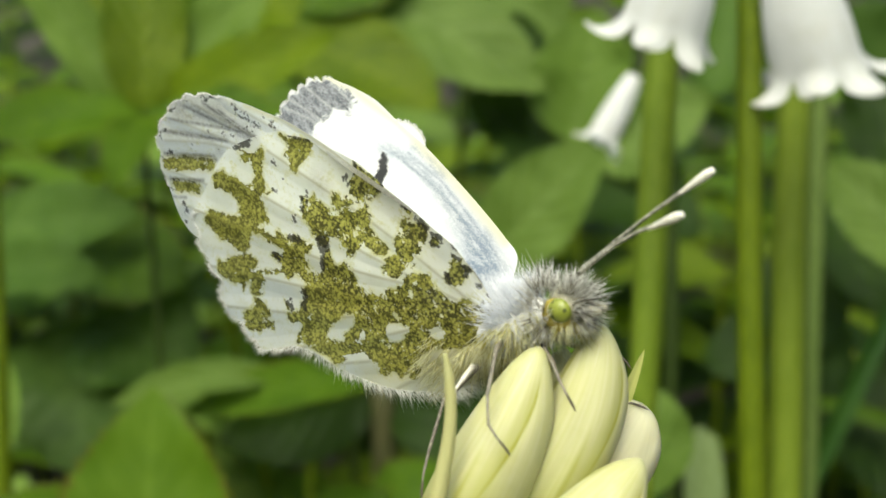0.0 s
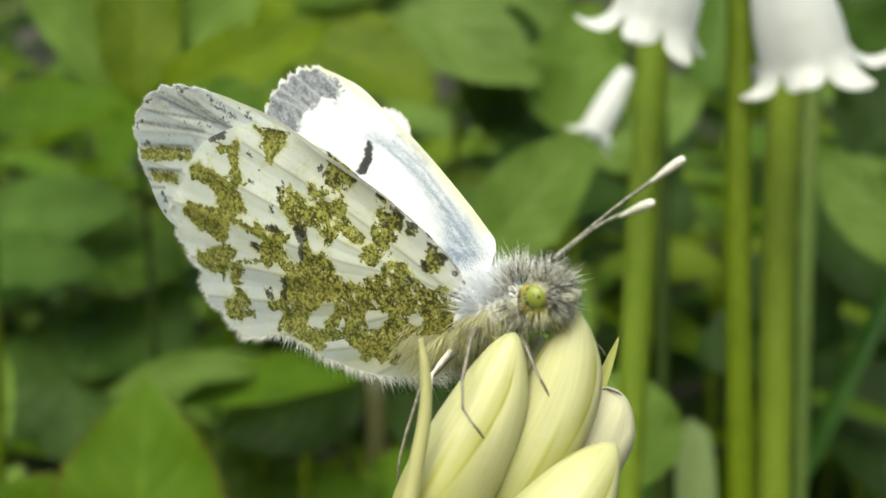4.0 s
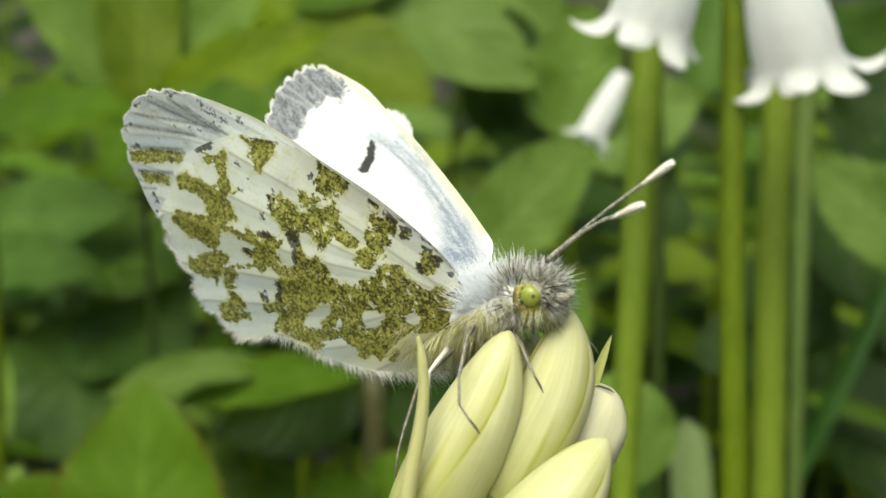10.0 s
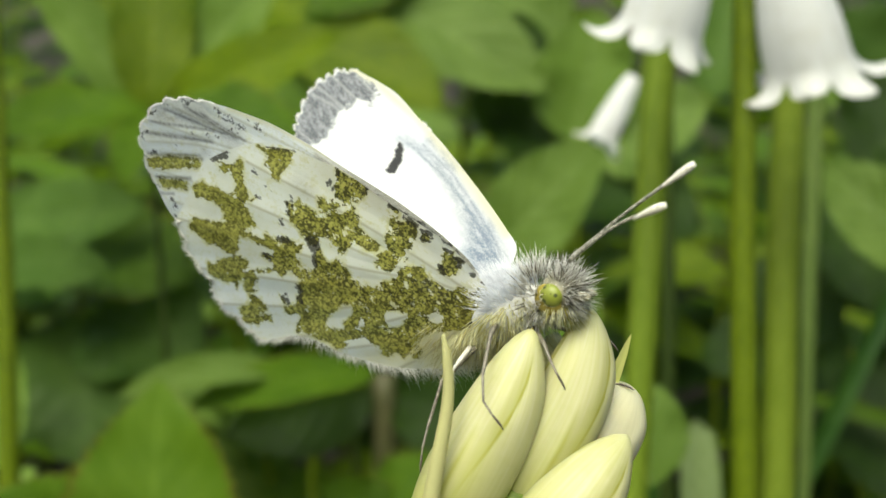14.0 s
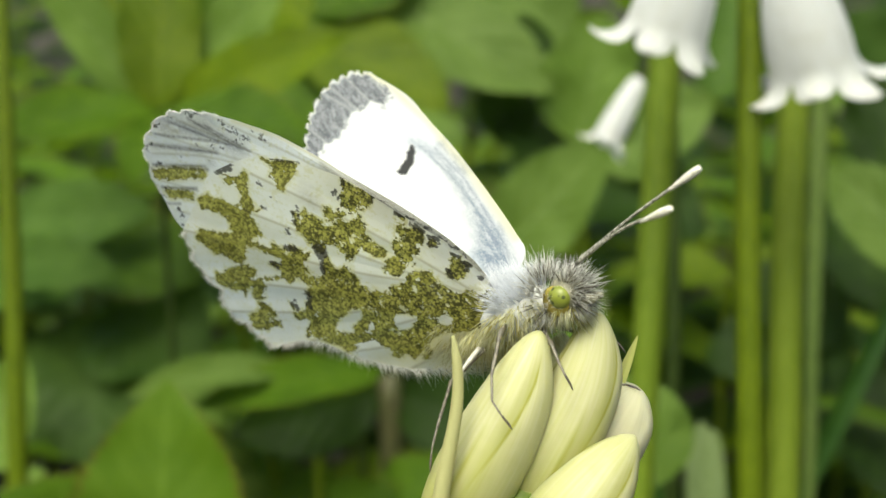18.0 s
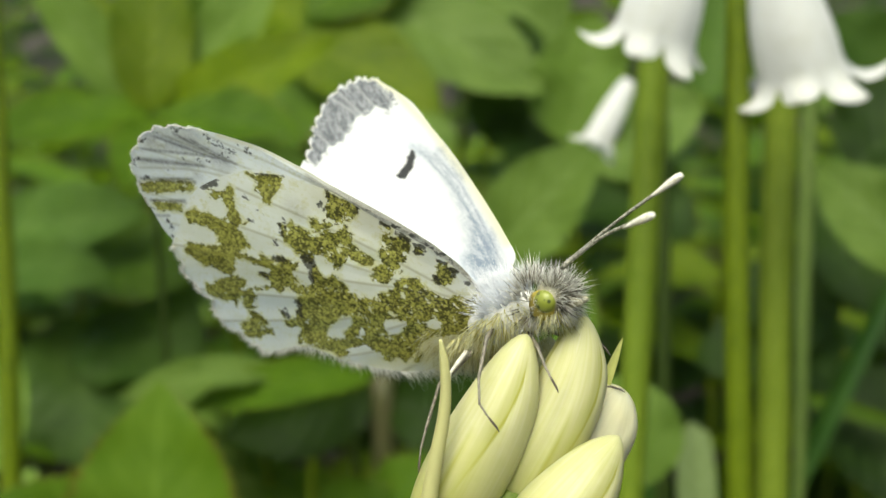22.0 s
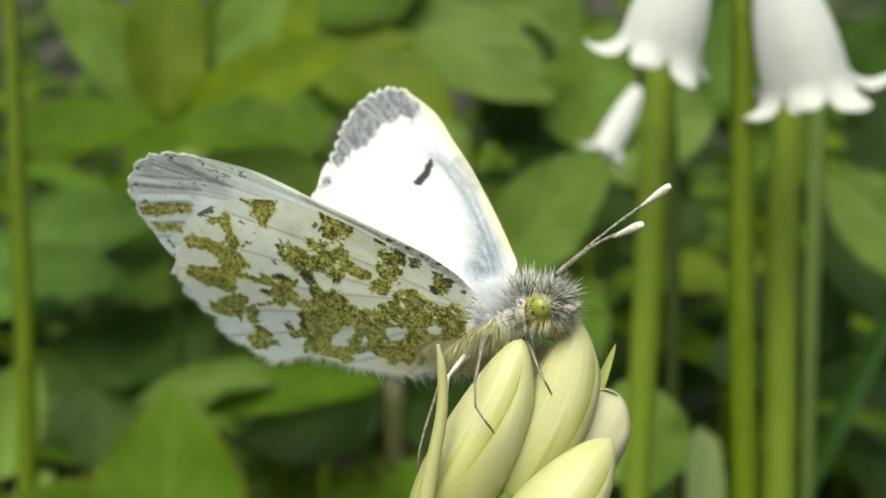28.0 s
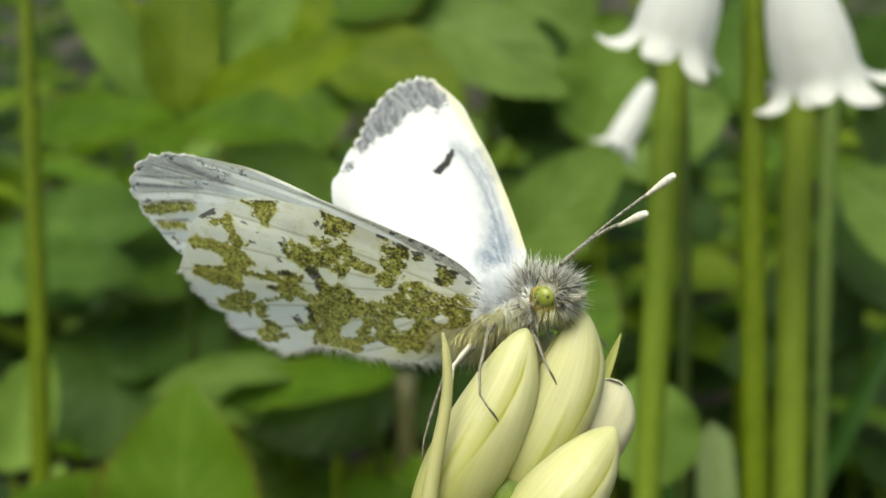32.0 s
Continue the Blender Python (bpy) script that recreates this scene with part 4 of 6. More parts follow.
def build_bank():
    """The bank of leafy plants behind: six kinds of build, set out again and again."""
    rng = np.random.default_rng(21)
    kinds = []
    for k in range(6):
        height = 0.15 + 0.018 * k
        ob = thing("leafy_plant", (0, 0, 0), "woodland plant with paired green leaves in the bank behind", "plant", "plants in the bank behind")
        bend = rng.uniform(-0.02, 0.02, 2)
        line = [(0, 0, -0.003), (bend[0] * 0.4, bend[1] * 0.4, height * 0.5), (bend[0], bend[1], height)]
        rod("stem", line, [0.002, 0.0016, 0.0009], STEM_DARK, ob, "", (0, 0, 0), 8, 14)
        shade = (LEAF, LEAF_OLIVE, LEAF, LEAF_PALE, LEAF, LEAF_OLIVE)[k]
        for level in range(4):
            up = 1 - 0.2 * level
            foot = np.array([bend[0] * up * up, bend[1] * up * up, height * up])
            turn = rng.uniform(0, 6.28)
            for side in (0.0, 3.14):
                a = turn + side + rng.uniform(-0.3, 0.3)
                long = rng.uniform(0.04, 0.058) * (1.0 if level else 0.8)
                tip = foot + long * np.array([math.cos(a), math.sin(a), rng.uniform(-0.25, 0.45)])
                leaf("leaf", ob, foot, tip, long * rng.uniform(0.5, 0.62), (0.4 * math.cos(a), 0.4 * math.sin(a) - 0.2, 0.9), shade, "", 300 + 10 * k + level, droop=0.07, fold=0.25, tooth=0.12, wave=0.09, rows=24, cols=9)
        kinds.append(ob)
    spots = []
    for row, (y, count, wide) in enumerate(((0.37, 11, 0.27), (0.44, 13, 0.34), (0.52, 14, 0.4), (0.62, 15, 0.47), (0.75, 14, 0.5), (0.92, 14, 0.58))):
        for i in range(count):
            spots.append((-wide + 2 * wide * (i + rng.uniform(0.2, 0.8)) / count, y + rng.uniform(-0.03, 0.03)))
    for n, (x, y) in enumerate(spots):
        ob = kinds[n % 6]
        m = pose(x, y, -0.004, rng.uniform(-6, 6), rng.uniform(-6, 6), rng.uniform(0, 360))
        if n < 6:
            ob.matrix_world = m
        else:
            copy_thing(ob, m)


# ---- the butterfly ----
# x ahead, y to its left, z up, in millimetres, from the middle between the wing joints
def distance(p, a, b):
    """Distance of points p from the segment a-b, all in the plane."""
    a, b = np.asarray(a, float), np.asarray(b, float)
    d = b - a
    t = np.clip(((p - a) @ d) / (d @ d + 1e-9), 0, 1)
    return np.linalg.norm(p - a - t[:, None] * d, axis=1)


def field(p, strokes, soft=0.8):
    """0.5 on the rim of the strokes (x, y, x, y, radius), 1 inside, 0 outside."""
    out = np.zeros(len(p))
    for x1, y1, x2, y2, r in strokes:
        out = np.maximum(out, np.clip(0.5 + (r - distance(p, (x1, y1), (x2, y2))) / soft, 0, 1))
    return out


def cells_of(p, shapes, soft=0.5):
    """0.5 on the rim of closed shapes, 1 inside, 0 outside."""
    out = np.zeros(len(p))
    for shape in shapes:
        q = np.array(shape, float)
        inside = np.zeros(len(p), bool)
        near = np.full(len(p), 1e9)
        for a, b in zip(q, np.roll(q, -1, axis=0)):
            near = np.minimum(near, distance(p, a, b))
            cross = (a[1] > p[:, 1]) != (b[1] > p[:, 1])
            inside ^= cross & (p[:, 0] < a[0] + (b[0] - a[0]) * (p[:, 1] - a[1]) / (b[1] - a[1] + 1e-12))
        out = np.maximum(out, np.clip(0.5 + np.where(inside, near, -near) / soft, 0, 1))
    return out


# marbling of the hind wing from its outer edge to its root, then the marks of the fore wings
FRONT_PATCHES = [[(16.79, -0.41), (16.3, -0.49), (15.9, -0.78), (15.48, -1.13), (14.91, -1.31), (14.51, -1.29), (14.41, -0.83), (14.58, -0.27), (14.75, 0.39), (14.67, 1.02), (15, 1.08), (15.27, 0.83), (15.52, 0.42), (15.87, 0.54), (15.93, 0.04), (16.22, -0.28)],
    [(18.88, 2.25), (18.2, 2.04), (17.64, 1.77), (17.56, 1.03), (17.23, 1.21), (17.06, 1.77), (16.99, 2.31), (16.56, 2.87), (15.94, 3.44), (15.62, 3.11), (15.7, 3.5), (16.12, 3.81), (16.39, 4.15), (16.7, 4.05), (16.94, 3.9), (17.36, 3.97), (17.14, 3.58), (17.25, 2.92), (17.63, 2.64), (17.97, 2.42), (18.12, 2.86), (18.46, 2.78)]]
OUTER_PATCHES = [[(19.75, 5.12), (19.34, 4.21), (18.85, 4.32), (18.31, 4.07), (17.88, 4.03), (17.34, 4.01), (16.73, 3.98), (16.25, 4.05), (15.84, 4.41), (15.34, 4.79), (14.82, 5.21), (15.24, 5.4), (15.53, 5.96), (16.11, 6.11), (16.73, 6.14), (17.2, 6.11), (17.24, 5.65), (17.63, 5.32), (18.2, 5.26), (18.75, 5.48), (19.34, 5.77)],
    [(19.14, 8.15), (19.14, 7.37), (18.53, 7.01), (17.82, 6.81), (17.25, 6.24), (16.83, 6.12), (16.2, 6.12), (15.61, 5.97), (15.15, 6), (15.27, 6.39), (15.68, 6.51), (15.65, 7.08), (15.52, 7.67), (15.64, 8.22), (16.05, 8.49), (16.65, 8.35), (17.11, 8.25), (17.53, 8.62), (17.97, 8.56), (18.61, 8.35)]]
EDGE_PATCHES = [[(17.19, 9.83), (16.78, 9.92), (16.55, 9.38), (16.23, 8.98), (15.81, 8.5), (15.27, 8.08), (14.59, 8.05), (14.31, 8.43), (14.5, 8.89), (14.05, 8.63), (13.86, 8.39), (13.54, 8.74), (13.46, 9.44), (13.29, 9.98), (13.72, 10.33), (14.06, 10.29), (14.39, 9.68), (14.63, 10.02), (14.6, 10.72), (14.89, 10.33), (15.32, 10.68), (15.81, 10.65), (16.2, 10.85), (16.64, 10.68)],
    [(14.38, 8.6), (13.49, 7.94), (12.8, 7.34), (12.71, 7.57), (13.4, 8.17), (14.26, 8.91)],
    [(13.76, 10.47), (13.46, 10.27), (12.82, 10.23), (12.35, 10.36), (12.15, 10.62), (12.31, 11.18), (11.78, 11.1), (11.46, 11.43), (11.92, 11.7), (12.25, 12.3), (12.65, 12.47), (13.12, 12.75), (13.48, 12.78), (13.73, 12.39), (13.84, 11.85), (13.59, 11.27), (13.42, 10.87)]]
CROSS_PATCHES = [[(15.46, 5.9), (14.75, 5.85), (14.06, 5.65), (14.37, 5.31), (14.23, 5.1), (13.77, 5.33), (13.29, 5.3), (13.38, 5.08), (12.95, 4.69), (12.37, 4.58), (12, 4.58), (11.47, 4.26), (11.66, 4.75), (11.65, 5.33), (11.31, 5.74), (10.61, 5.78), (10.79, 6.33), (10.83, 6.91), (11.29, 6.78), (11.79, 6.68), (11.98, 6.99), (12.11, 7.59), (12.49, 7.44), (12.81, 7.44), (13.07, 7), (13.31, 7.09), (13.87, 7.08), (13.88, 6.8), (13.57, 6.55), (13.2, 6.56), (13.3, 6.09), (13.75, 6.1), (14.32, 6.25), (14.95, 6.15)],
    [(11.82, 9), (11.46, 8.86), (10.86, 8.98), (11.09, 9.33), (11.41, 9.33)]]
MIDDLE_PATCHES = [[(11.71, -2.15), (10.98, -2.12), (10.15, -2.16), (9.36, -2.1), (9.36, -1.52), (9.65, -1.03), (9.98, -0.6), (9.58, -0.18), (9.17, -0.04), (8.96, 0.53), (8.55, 0.77), (7.95, 0.85), (7.26, 1.05), (7.3, 1.55), (7.9, 1.75), (8.41, 1.78), (8.8, 1.9), (8.93, 2.29), (8.93, 2.91), (9.36, 3.35), (9.91, 3.07), (10.46, 2.84), (10.89, 2.85), (10.81, 3.59), (10.97, 4.06), (11.36, 4.08), (11.61, 3.79), (12.02, 3.77), (12.3, 3.42), (12.78, 3.32), (13.33, 3.07), (13.4, 2.56), (13.7, 2.14), (13.34, 2.05), (13.11, 1.64), (13.06, 1.33), (12.75, 1.65), (12.25, 1.59), (11.75, 1.54), (11.27, 1.63), (11.59, 1.18), (11.96, 0.82), (12.02, 0.36), (11.66, 0.18), (11.22, 0.21), (11.01, -0.22), (11.31, -1.12)]]
ROOT_PATCHES = [[(7.77, -2.02), (7.34, -2.09), (7, -1.82), (6.91, -1.35), (6.6, -1.41), (6.45, -1.8), (6.14, -1.86), (5.86, -1.81), (5.52, -1.45), (5.52, -0.91), (5.57, -0.5), (5.45, 0.05), (5.32, 0.5), (5.5, 0.93), (5.72, 1.4), (5.83, 1.92), (6.28, 2.34), (6.79, 2.47), (7.16, 2.24), (7.12, 1.74), (6.9, 1.27), (6.82, 0.88), (7.07, 0.52), (7.16, -0.15), (7.22, -0.74), (7.56, -1.29)],
    [(5.28, -1.64), (4.87, -1.83), (4.58, -1.66), (4.68, -1.26), (5.09, -1.07)],
    [(3.61, -1.48), (3.12, -1.66), (2.87, -1.4), (2.55, -1.52), (2.26, -1.44), (2.37, -0.99), (2.26, -0.62), (2.53, -0.06), (2.94, 0.04), (3.31, -0.02), (3.25, -0.5), (3.55, -0.85)]]
LOWER_PATCHES = [[(10.83, 6.91), (10.81, 6.29), (10.48, 5.78), (10.27, 5.41), (10.58, 4.87), (10.76, 4.33), (10.62, 3.93), (10.33, 4.18), (9.91, 4.33), (9.57, 4.3), (9.38, 3.71), (8.93, 3.83), (8.38, 4.07), (7.9, 4.26), (7.45, 4.38), (7.04, 4.59), (6.64, 4.6), (5.23, 7.81), (6.02, 8.5), (6.22, 9.31), (6.23, 10.13), (6.8, 10.2), (7.52, 10.12), (8.23, 10.41), (8.98, 10.52), (9.63, 10.96), (9.9, 10.65), (9.79, 10.13), (9.91, 9.71), (10.25, 9.46), (10.55, 9.98), (10.95, 9.89), (11.08, 9.58), (10.73, 9.08), (10.48, 8.67), (10.65, 8.24), (10.47, 7.79), (10.83, 7.47)],
    [(7.04, 4.59), (6.93, 4.15), (6.43, 4.08), (6.17, 3.47), (5.73, 2.9), (5.52, 2.39), (5.56, 1.93), (5.22, 1.18), (4.8, 0.97), (4.17, 0.5), (3.85, 0.8), (3.29, 0.9), (2.55, 0.94), (2.09, 0.84), (1.83, 0.24), (1.18, -0.12), (0.42, -0.67), (-0.04, -0.49), (-0.45, 0.5), (-0.59, 1.37), (-0.29, 2.03), (0.12, 2.49), (0.73, 3.43), (1.45, 4.17), (2.11, 4.91), (2.28, 5.68), (1.83, 6.18), (1.77, 6.81), (2.03, 7.2), (2.42, 7.12), (2.59, 7.71), (2.95, 7.6), (3.34, 7.73), (3.49, 8.4), (4.01, 8.55), (4.77, 8.04), (5.46, 8.01)]]
CLEAR_CELLS = [[(6.99, 6.47), (6.88, 6.94), (7.01, 7.57), (7.2, 8.09), (6.82, 8.34), (7.22, 8.69), (7.67, 8.7), (8.1, 9.08), (8.26, 8.37), (8.04, 7.82), (7.82, 7.27), (7.45, 6.55), (7.3, 6.17)],
    [(5.07, 5.14), (4.68, 4.74), (4.2, 4.54), (3.78, 4.58), (3.58, 5.12), (3.83, 5.65), (4.31, 6.06), (4.66, 5.96), (4.96, 5.6)],
    [(2.57, 3.53), (2.29, 3.03), (1.84, 2.89), (1.58, 3.26), (1.83, 3.64), (2.28, 3.78)],
    [(6.32, 6.77), (6.06, 6.75), (5.79, 7.15), (5.99, 7.42), (6.25, 7.13)],
    [(4.89, 2.25), (4.72, 2.15), (4.39, 2.41), (4.45, 2.65), (4.73, 2.5)],
    [(10.62, 0.39), (10.37, -0.21), (9.99, -0.23), (10.03, 0.26), (10.33, 0.58)],
    [(13.36, 2.34), (13.22, 2.01), (12.94, 2.07), (13.02, 2.41)],
    [(11.66, -0.41), (11.5, -0.66), (11.23, -0.51), (11.32, -0.12)]]
PALE_CELLS = [[(11.7, 4.78), (11.35, 4.21), (10.93, 4.26), (10.58, 4.77), (10.33, 5.26), (10.54, 5.73), (11.07, 5.66), (11.54, 5.39)],
    [(10.87, 3.02), (10.58, 2.74), (9.95, 3.1), (9.41, 3.44), (9.6, 4.23), (9.99, 4.25), (10.48, 3.95)],
    [(9.41, 3.54), (9.01, 3.12), (8.97, 2.51), (8.72, 2.07), (8.26, 2.13), (7.79, 1.99), (7.41, 2.07), (7.08, 2.52), (6.63, 2.63), (6.03, 2.23), (5.68, 1.85), (5.59, 2.25), (5.81, 2.92), (6.27, 3.45), (6.44, 4.04), (6.88, 4.06), (7.45, 4.28), (7.9, 4.16), (8.35, 3.94), (8.88, 3.74)],
    [(12.56, 7.95), (12.11, 7.7), (11.92, 7.03), (11.31, 6.95), (10.95, 7.16), (10.84, 7.68), (10.54, 7.95), (10.72, 8.41), (10.67, 8.98), (11.09, 9.33), (11.59, 9.01), (12.03, 9.06)]]
TIP_BAND = [[(18.6, -1.1), (18.14, -0.58), (17.89, -0.14), (18.38, 0.01), (18.73, 0.34), (18.53, 0.77), (18.64, 1.35), (18.57, 2.05), (18.35, 2.56), (17.68, 3), (17.25, 3.67), (17.27, 4.19), (17.17, 4.71), (16.76, 5.27), (16.44, 5.81), (16.17, 6.2), (16.71, 6.6), (17.63, 6.11), (18.51, 5.53), (19.68, 4.78), (20.54, 4.07), (21.28, 3.11), (21.68, 2.08), (21.6, 1.2), (21.62, 0.37), (20.9, -0.3), (19.92, -0.78)],
    [(15.69, 7.56), (15.8, 7.09), (15.2, 7.01), (14.88, 7.53), (15.15, 7.84)]]
TIP_SPOT = [[(13.86, -0.2), (13.36, -0.16), (12.8, 0.08), (12.36, 0.57), (12.01, 1.12), (12.1, 1.52), (12.58, 1.58), (12.68, 1.2), (13.06, 0.72), (13.53, 0.39), (13.64, 0.05)]]
GOLD = [(0.55, 0.16, 0.05, 0.86, 0.46), (0.99, 2.02, -0.11, 1.73, 0.35), (8.8, 1.2, 7.31, 1.28, 0.23), (9.8, 0.77, 9.6, 0.85, 0.19), (10.6, 3.06, 10.11, 3.19, 0.23), (9.59, 10.32, 8.57, 9.7, 0.27), (5.85, 1.28, 5.36, 0.99, 0.27), (5.14, 8.07, 2.67, 5.74, 0.31), (8.34, 10.07, 6.88, 9.24, 0.27), (13.44, 11.67, 12.5, 11.07, 0.31), (7.68, 6.12, 7.39, 6.41, 0.15), (4.34, 6.87, 3.19, 7.54, 0.31), (2.29, 5.17, 0.86, 3.19, 0.31), (8.02, 1.47, 7.01, 1.03, 0.35), (5.56, 1.17, 4.84, 1.06, 0.35), (0.73, 0.78, -0.03, 0.47, 0.5), (0.08, 1.7, -0.33, 1.09, 0.35), (9.38, 10.32, 8.9, 9.6, 0.25), (8.62, 7.53, 8.29, 7, 0.3), (9.79, 7.33, 9.3, 7.43, 0.3), (7.2, 6.08, 7.24, 6.52, 0.3), (5.02, 4.48, 5.01, 4.98, 0.25)]
SMUTS = [(16.16, -0.71, 14.5, -1.52, 0.1), (19.05, 1.92, 18.5, 1.25, 0.19), (11.35, 3.54, 10.97, 3.64, 0.31), (11.64, -2.12, 11.36, -1.5, 0.08), (11.42, -2.28, 9.54, -2.45, 0.06), (13.62, 6.63, 13.2, 6.56, 0.15), (11.78, -1.1, 11.73, -1.06, 0.15), (11.41, -0.68, 11.35, -0.63, 0.15), (13.6, 3.36, 13.41, 3.79, 0.08), (13.59, 1.52, 13.28, 2.24, 0.12), (7.01, -2.3, 6.8, -2.27, 0.15), (5.91, -2.24, 5.7, -2.22, 0.17), (4.7, -2.23, 4.5, -2.24, 0.15), (3.85, -2.04, 3.65, -2.04, 0.17), (7.83, -2.24, 7.47, -2.33, 0.08), (6.71, -1.87, 6.28, -1.83, 0.12)]
SMUTS += [(5.38, -1.67, 4.64, -1.56, 0.12), (3.33, 0.01, 2.9, 0.05, 0.1), (2.58, -1.45, 2.33, -1.16, 0.1), (15.69, 3.06, 15.39, 2.94, 0.12), (15.48, 1.95, 15.39, 1.97, 0.06), (14.97, 2.05, 14.92, 2.06, 0.06), (16.58, 1.13, 16.07, 1.35, 0.05), (16.77, 3.84, 16.33, 3.83, 0.08), (11.46, 8.67, 11.07, 9, 0.12), (10.94, 7.67, 10.43, 8.07, 0.15), (19.23, 2.27, 18.54, 1.6, 0.28), (11.33, 3.72, 11.01, 3.95, 0.42), (13.19, 4.98, 12.75, 4.73, 0.28), (13.76, 6.75, 13.27, 6.86, 0.2), (10.8, 7.44, 10.6, 7.69, 0.22), (10.52, 8.24, 10.27, 8.5, 0.22)]
SMUTS += [(11.62, -2.13, 11.4, -1.81, 0.16), (9.47, -2.15, 9.54, -1.65, 0.16), (13.7, 2.14, 13.25, 2.82, 0.16), (13.62, 3.58, 13.42, 3.85, 0.14), (11.83, -0.91, 11.71, -0.73, 0.16), (10.87, 4.17, 10.4, 5.21, 0.2), (16.53, 1.43, 16.1, 1.52, 0.1), (6.43, -1.77, 5.85, -1.78, 0.2), (7.8, -1.91, 7.25, -2.07, 0.16), (1.37, -1.07, 1.29, -1, 0.14), (5.22, -1.6, 4.78, -1.81, 0.14), (3.25, -0.07, 2.88, -0.01, 0.14), (2.67, -1.43, 2.29, -1.33, 0.16), (11.54, 9.02, 11.03, 9.12, 0.2)]
HIND_DOTS = [(6.45, -1.98, 6.22, -1.94, 0.13), (7.06, -2.21, 6.85, -2.2, 0.1), (5.36, -1.63, 4.84, -1.94, 0.13), (4.84, -1.94, 4.61, -1.64, 0.12), (5.15, -1.2, 4.63, -1.34, 0.12), (4.01, -2.11, 3.85, -1.97, 0.12), (3.63, -1.51, 3.23, -1.56, 0.13), (2.8, -1.36, 2.35, -1.46, 0.2), (2.41, -1.41, 2.37, -0.99, 0.14), (3.41, -0.31, 3.13, -0.17, 0.14), (1.52, -1.04, 1.27, -1.11, 0.14), (0.7, -0.98, 0.54, -0.98, 0.12), (7.77, -2.02, 7.52, -1.95, 0.16), (6.18, -1.78, 5.92, -1.85, 0.14), (1.13, 0.55, 0.84, 0.54, 0.1), (0.08, 2.15, -0.18, 1.82, 0.12)]
GOLD_SPOTS = [(0.67, 0.73, -0.03, 0.47, 0.5), (0.18, 1.05, -0.24, 1.42, 0.35), (8.31, 1.42, 6.95, 1.17, 0.3), (5.44, 1.07, 4.84, 1.06, 0.35), (6.83, 4.17, 6.22, 4.15, 0.3), (7.83, 7.23, 7.3, 5.96, 0.3), (9.21, 10.18, 8.66, 9.61, 0.35), (0.68, 3.08, 0.27, 2.62, 0.5), (3.2, 3.67, 2.66, 2.96, 0.25), (7.9, 10.34, 6.68, 9.93, 0.35), (4.01, 7.74, 2.97, 7.08, 0.4)]
HAZE = [(13.24, 0.32, 12.84, 0.5, 0.46), (3.63, 1.63, 2.86, 1.51, 0.27)]
HIND_ROOT = [(1.17, 5.3, -0.48, 3.4, 0.85), (-0.48, 3.4, -0.67, 1.17, 0.38), (4.64, 9.32, 0.74, 6.28, 0.31)]
HIND_COSTA = [(0.36, -0.98, 2.08, -1.65, 0.19), (2.08, -1.65, 5.34, -2.25, 0.15), (5.34, -2.25, 9.39, -2.28, 0.12)]
APEX_SMOKE = [(23.69, 2.13, 21.12, 0.68, 0.77), (23.85, 3.85, 21.05, 2.26, 0.38), (21.88, 0.97, 18.79, 0.67, 0.62), (23.62, 1.75, 19.17, 0.38, 0.3), (24.13, 4.12, 20.08, 1.68, 0.18), (23.86, 5.3, 20.12, 2.91, 0.14), (22.91, 2.41, 19.1, 0.76, 0.2)]
APEX_WHITE = [(24.97, 4.09, 21.52, 2.17, 0.19), (21.52, 2.17, 19.7, 1.11, 0.12), (24.47, 5.54, 20.58, 3.07, 0.23), (23.28, 6.91, 20.6, 5.11, 0.19), (21.57, 7.79, 20.04, 6.91, 0.27), (23.24, 1.91, 22.93, 1.78, 0.12)]
APEX_LINES = [(23.58, 1.77, 19.76, 0.97, 0.09), (22.41, 0.69, 18.4, 0.58, 0.1), (21.19, 0.5, 17.9, 0.41, 0.08), (24.33, 3.23, 19.02, 0.64, 0.08), (24.39, 4.26, 19.88, 1.89, 0.11), (23.76, 5.67, 20.19, 3.64, 0.13), (22.72, 6.95, 20.49, 5.44, 0.12), (22.83, 5.05, 20.44, 3.53, 0.12), (22.68, 8.35, 21.23, 7.4, 0.08), (23.14, 1.66, 20.57, 1.08, 0.07)]
COSTA_STRIP = [(0.66, -0.11, 2.98, -0.75, 0.74), (2.98, -0.75, 5.77, -1.44, 0.68), (5.77, -1.44, 9.89, -1.6, 0.45), (9.89, -1.6, 13.17, -1.65, 0.29)]
COSTA_RIM = [(1.06, -0.52, 4.2, -1.5, 0.19), (4.2, -1.5, 7.49, -2.59, 0.19), (7.49, -2.59, 11.5, -2.53, 0.19), (11.5, -2.53, 16.49, -1.78, 0.19), (16.49, -1.78, 19.56, -0.99, 0.15)]
APEX_MOSS = [(23.33, 6.1, 20.53, 4.19, 0.46), (22.15, 7.05, 20.78, 6.25, 0.46)]
COSTA_DOTS = [(9.17, -1.33, 8.8, -1.72, 0.1), (7.15, -1.33, 6.73, -1.49, 0.16), (5.93, -1.34, 5.63, -1.64, 0.16), (4.89, -1.28, 4.41, -1.26, 0.1), (3.88, -1.2, 3.52, -1.21, 0.14), (3.01, -1.09, 2.85, -1.08, 0.08)]
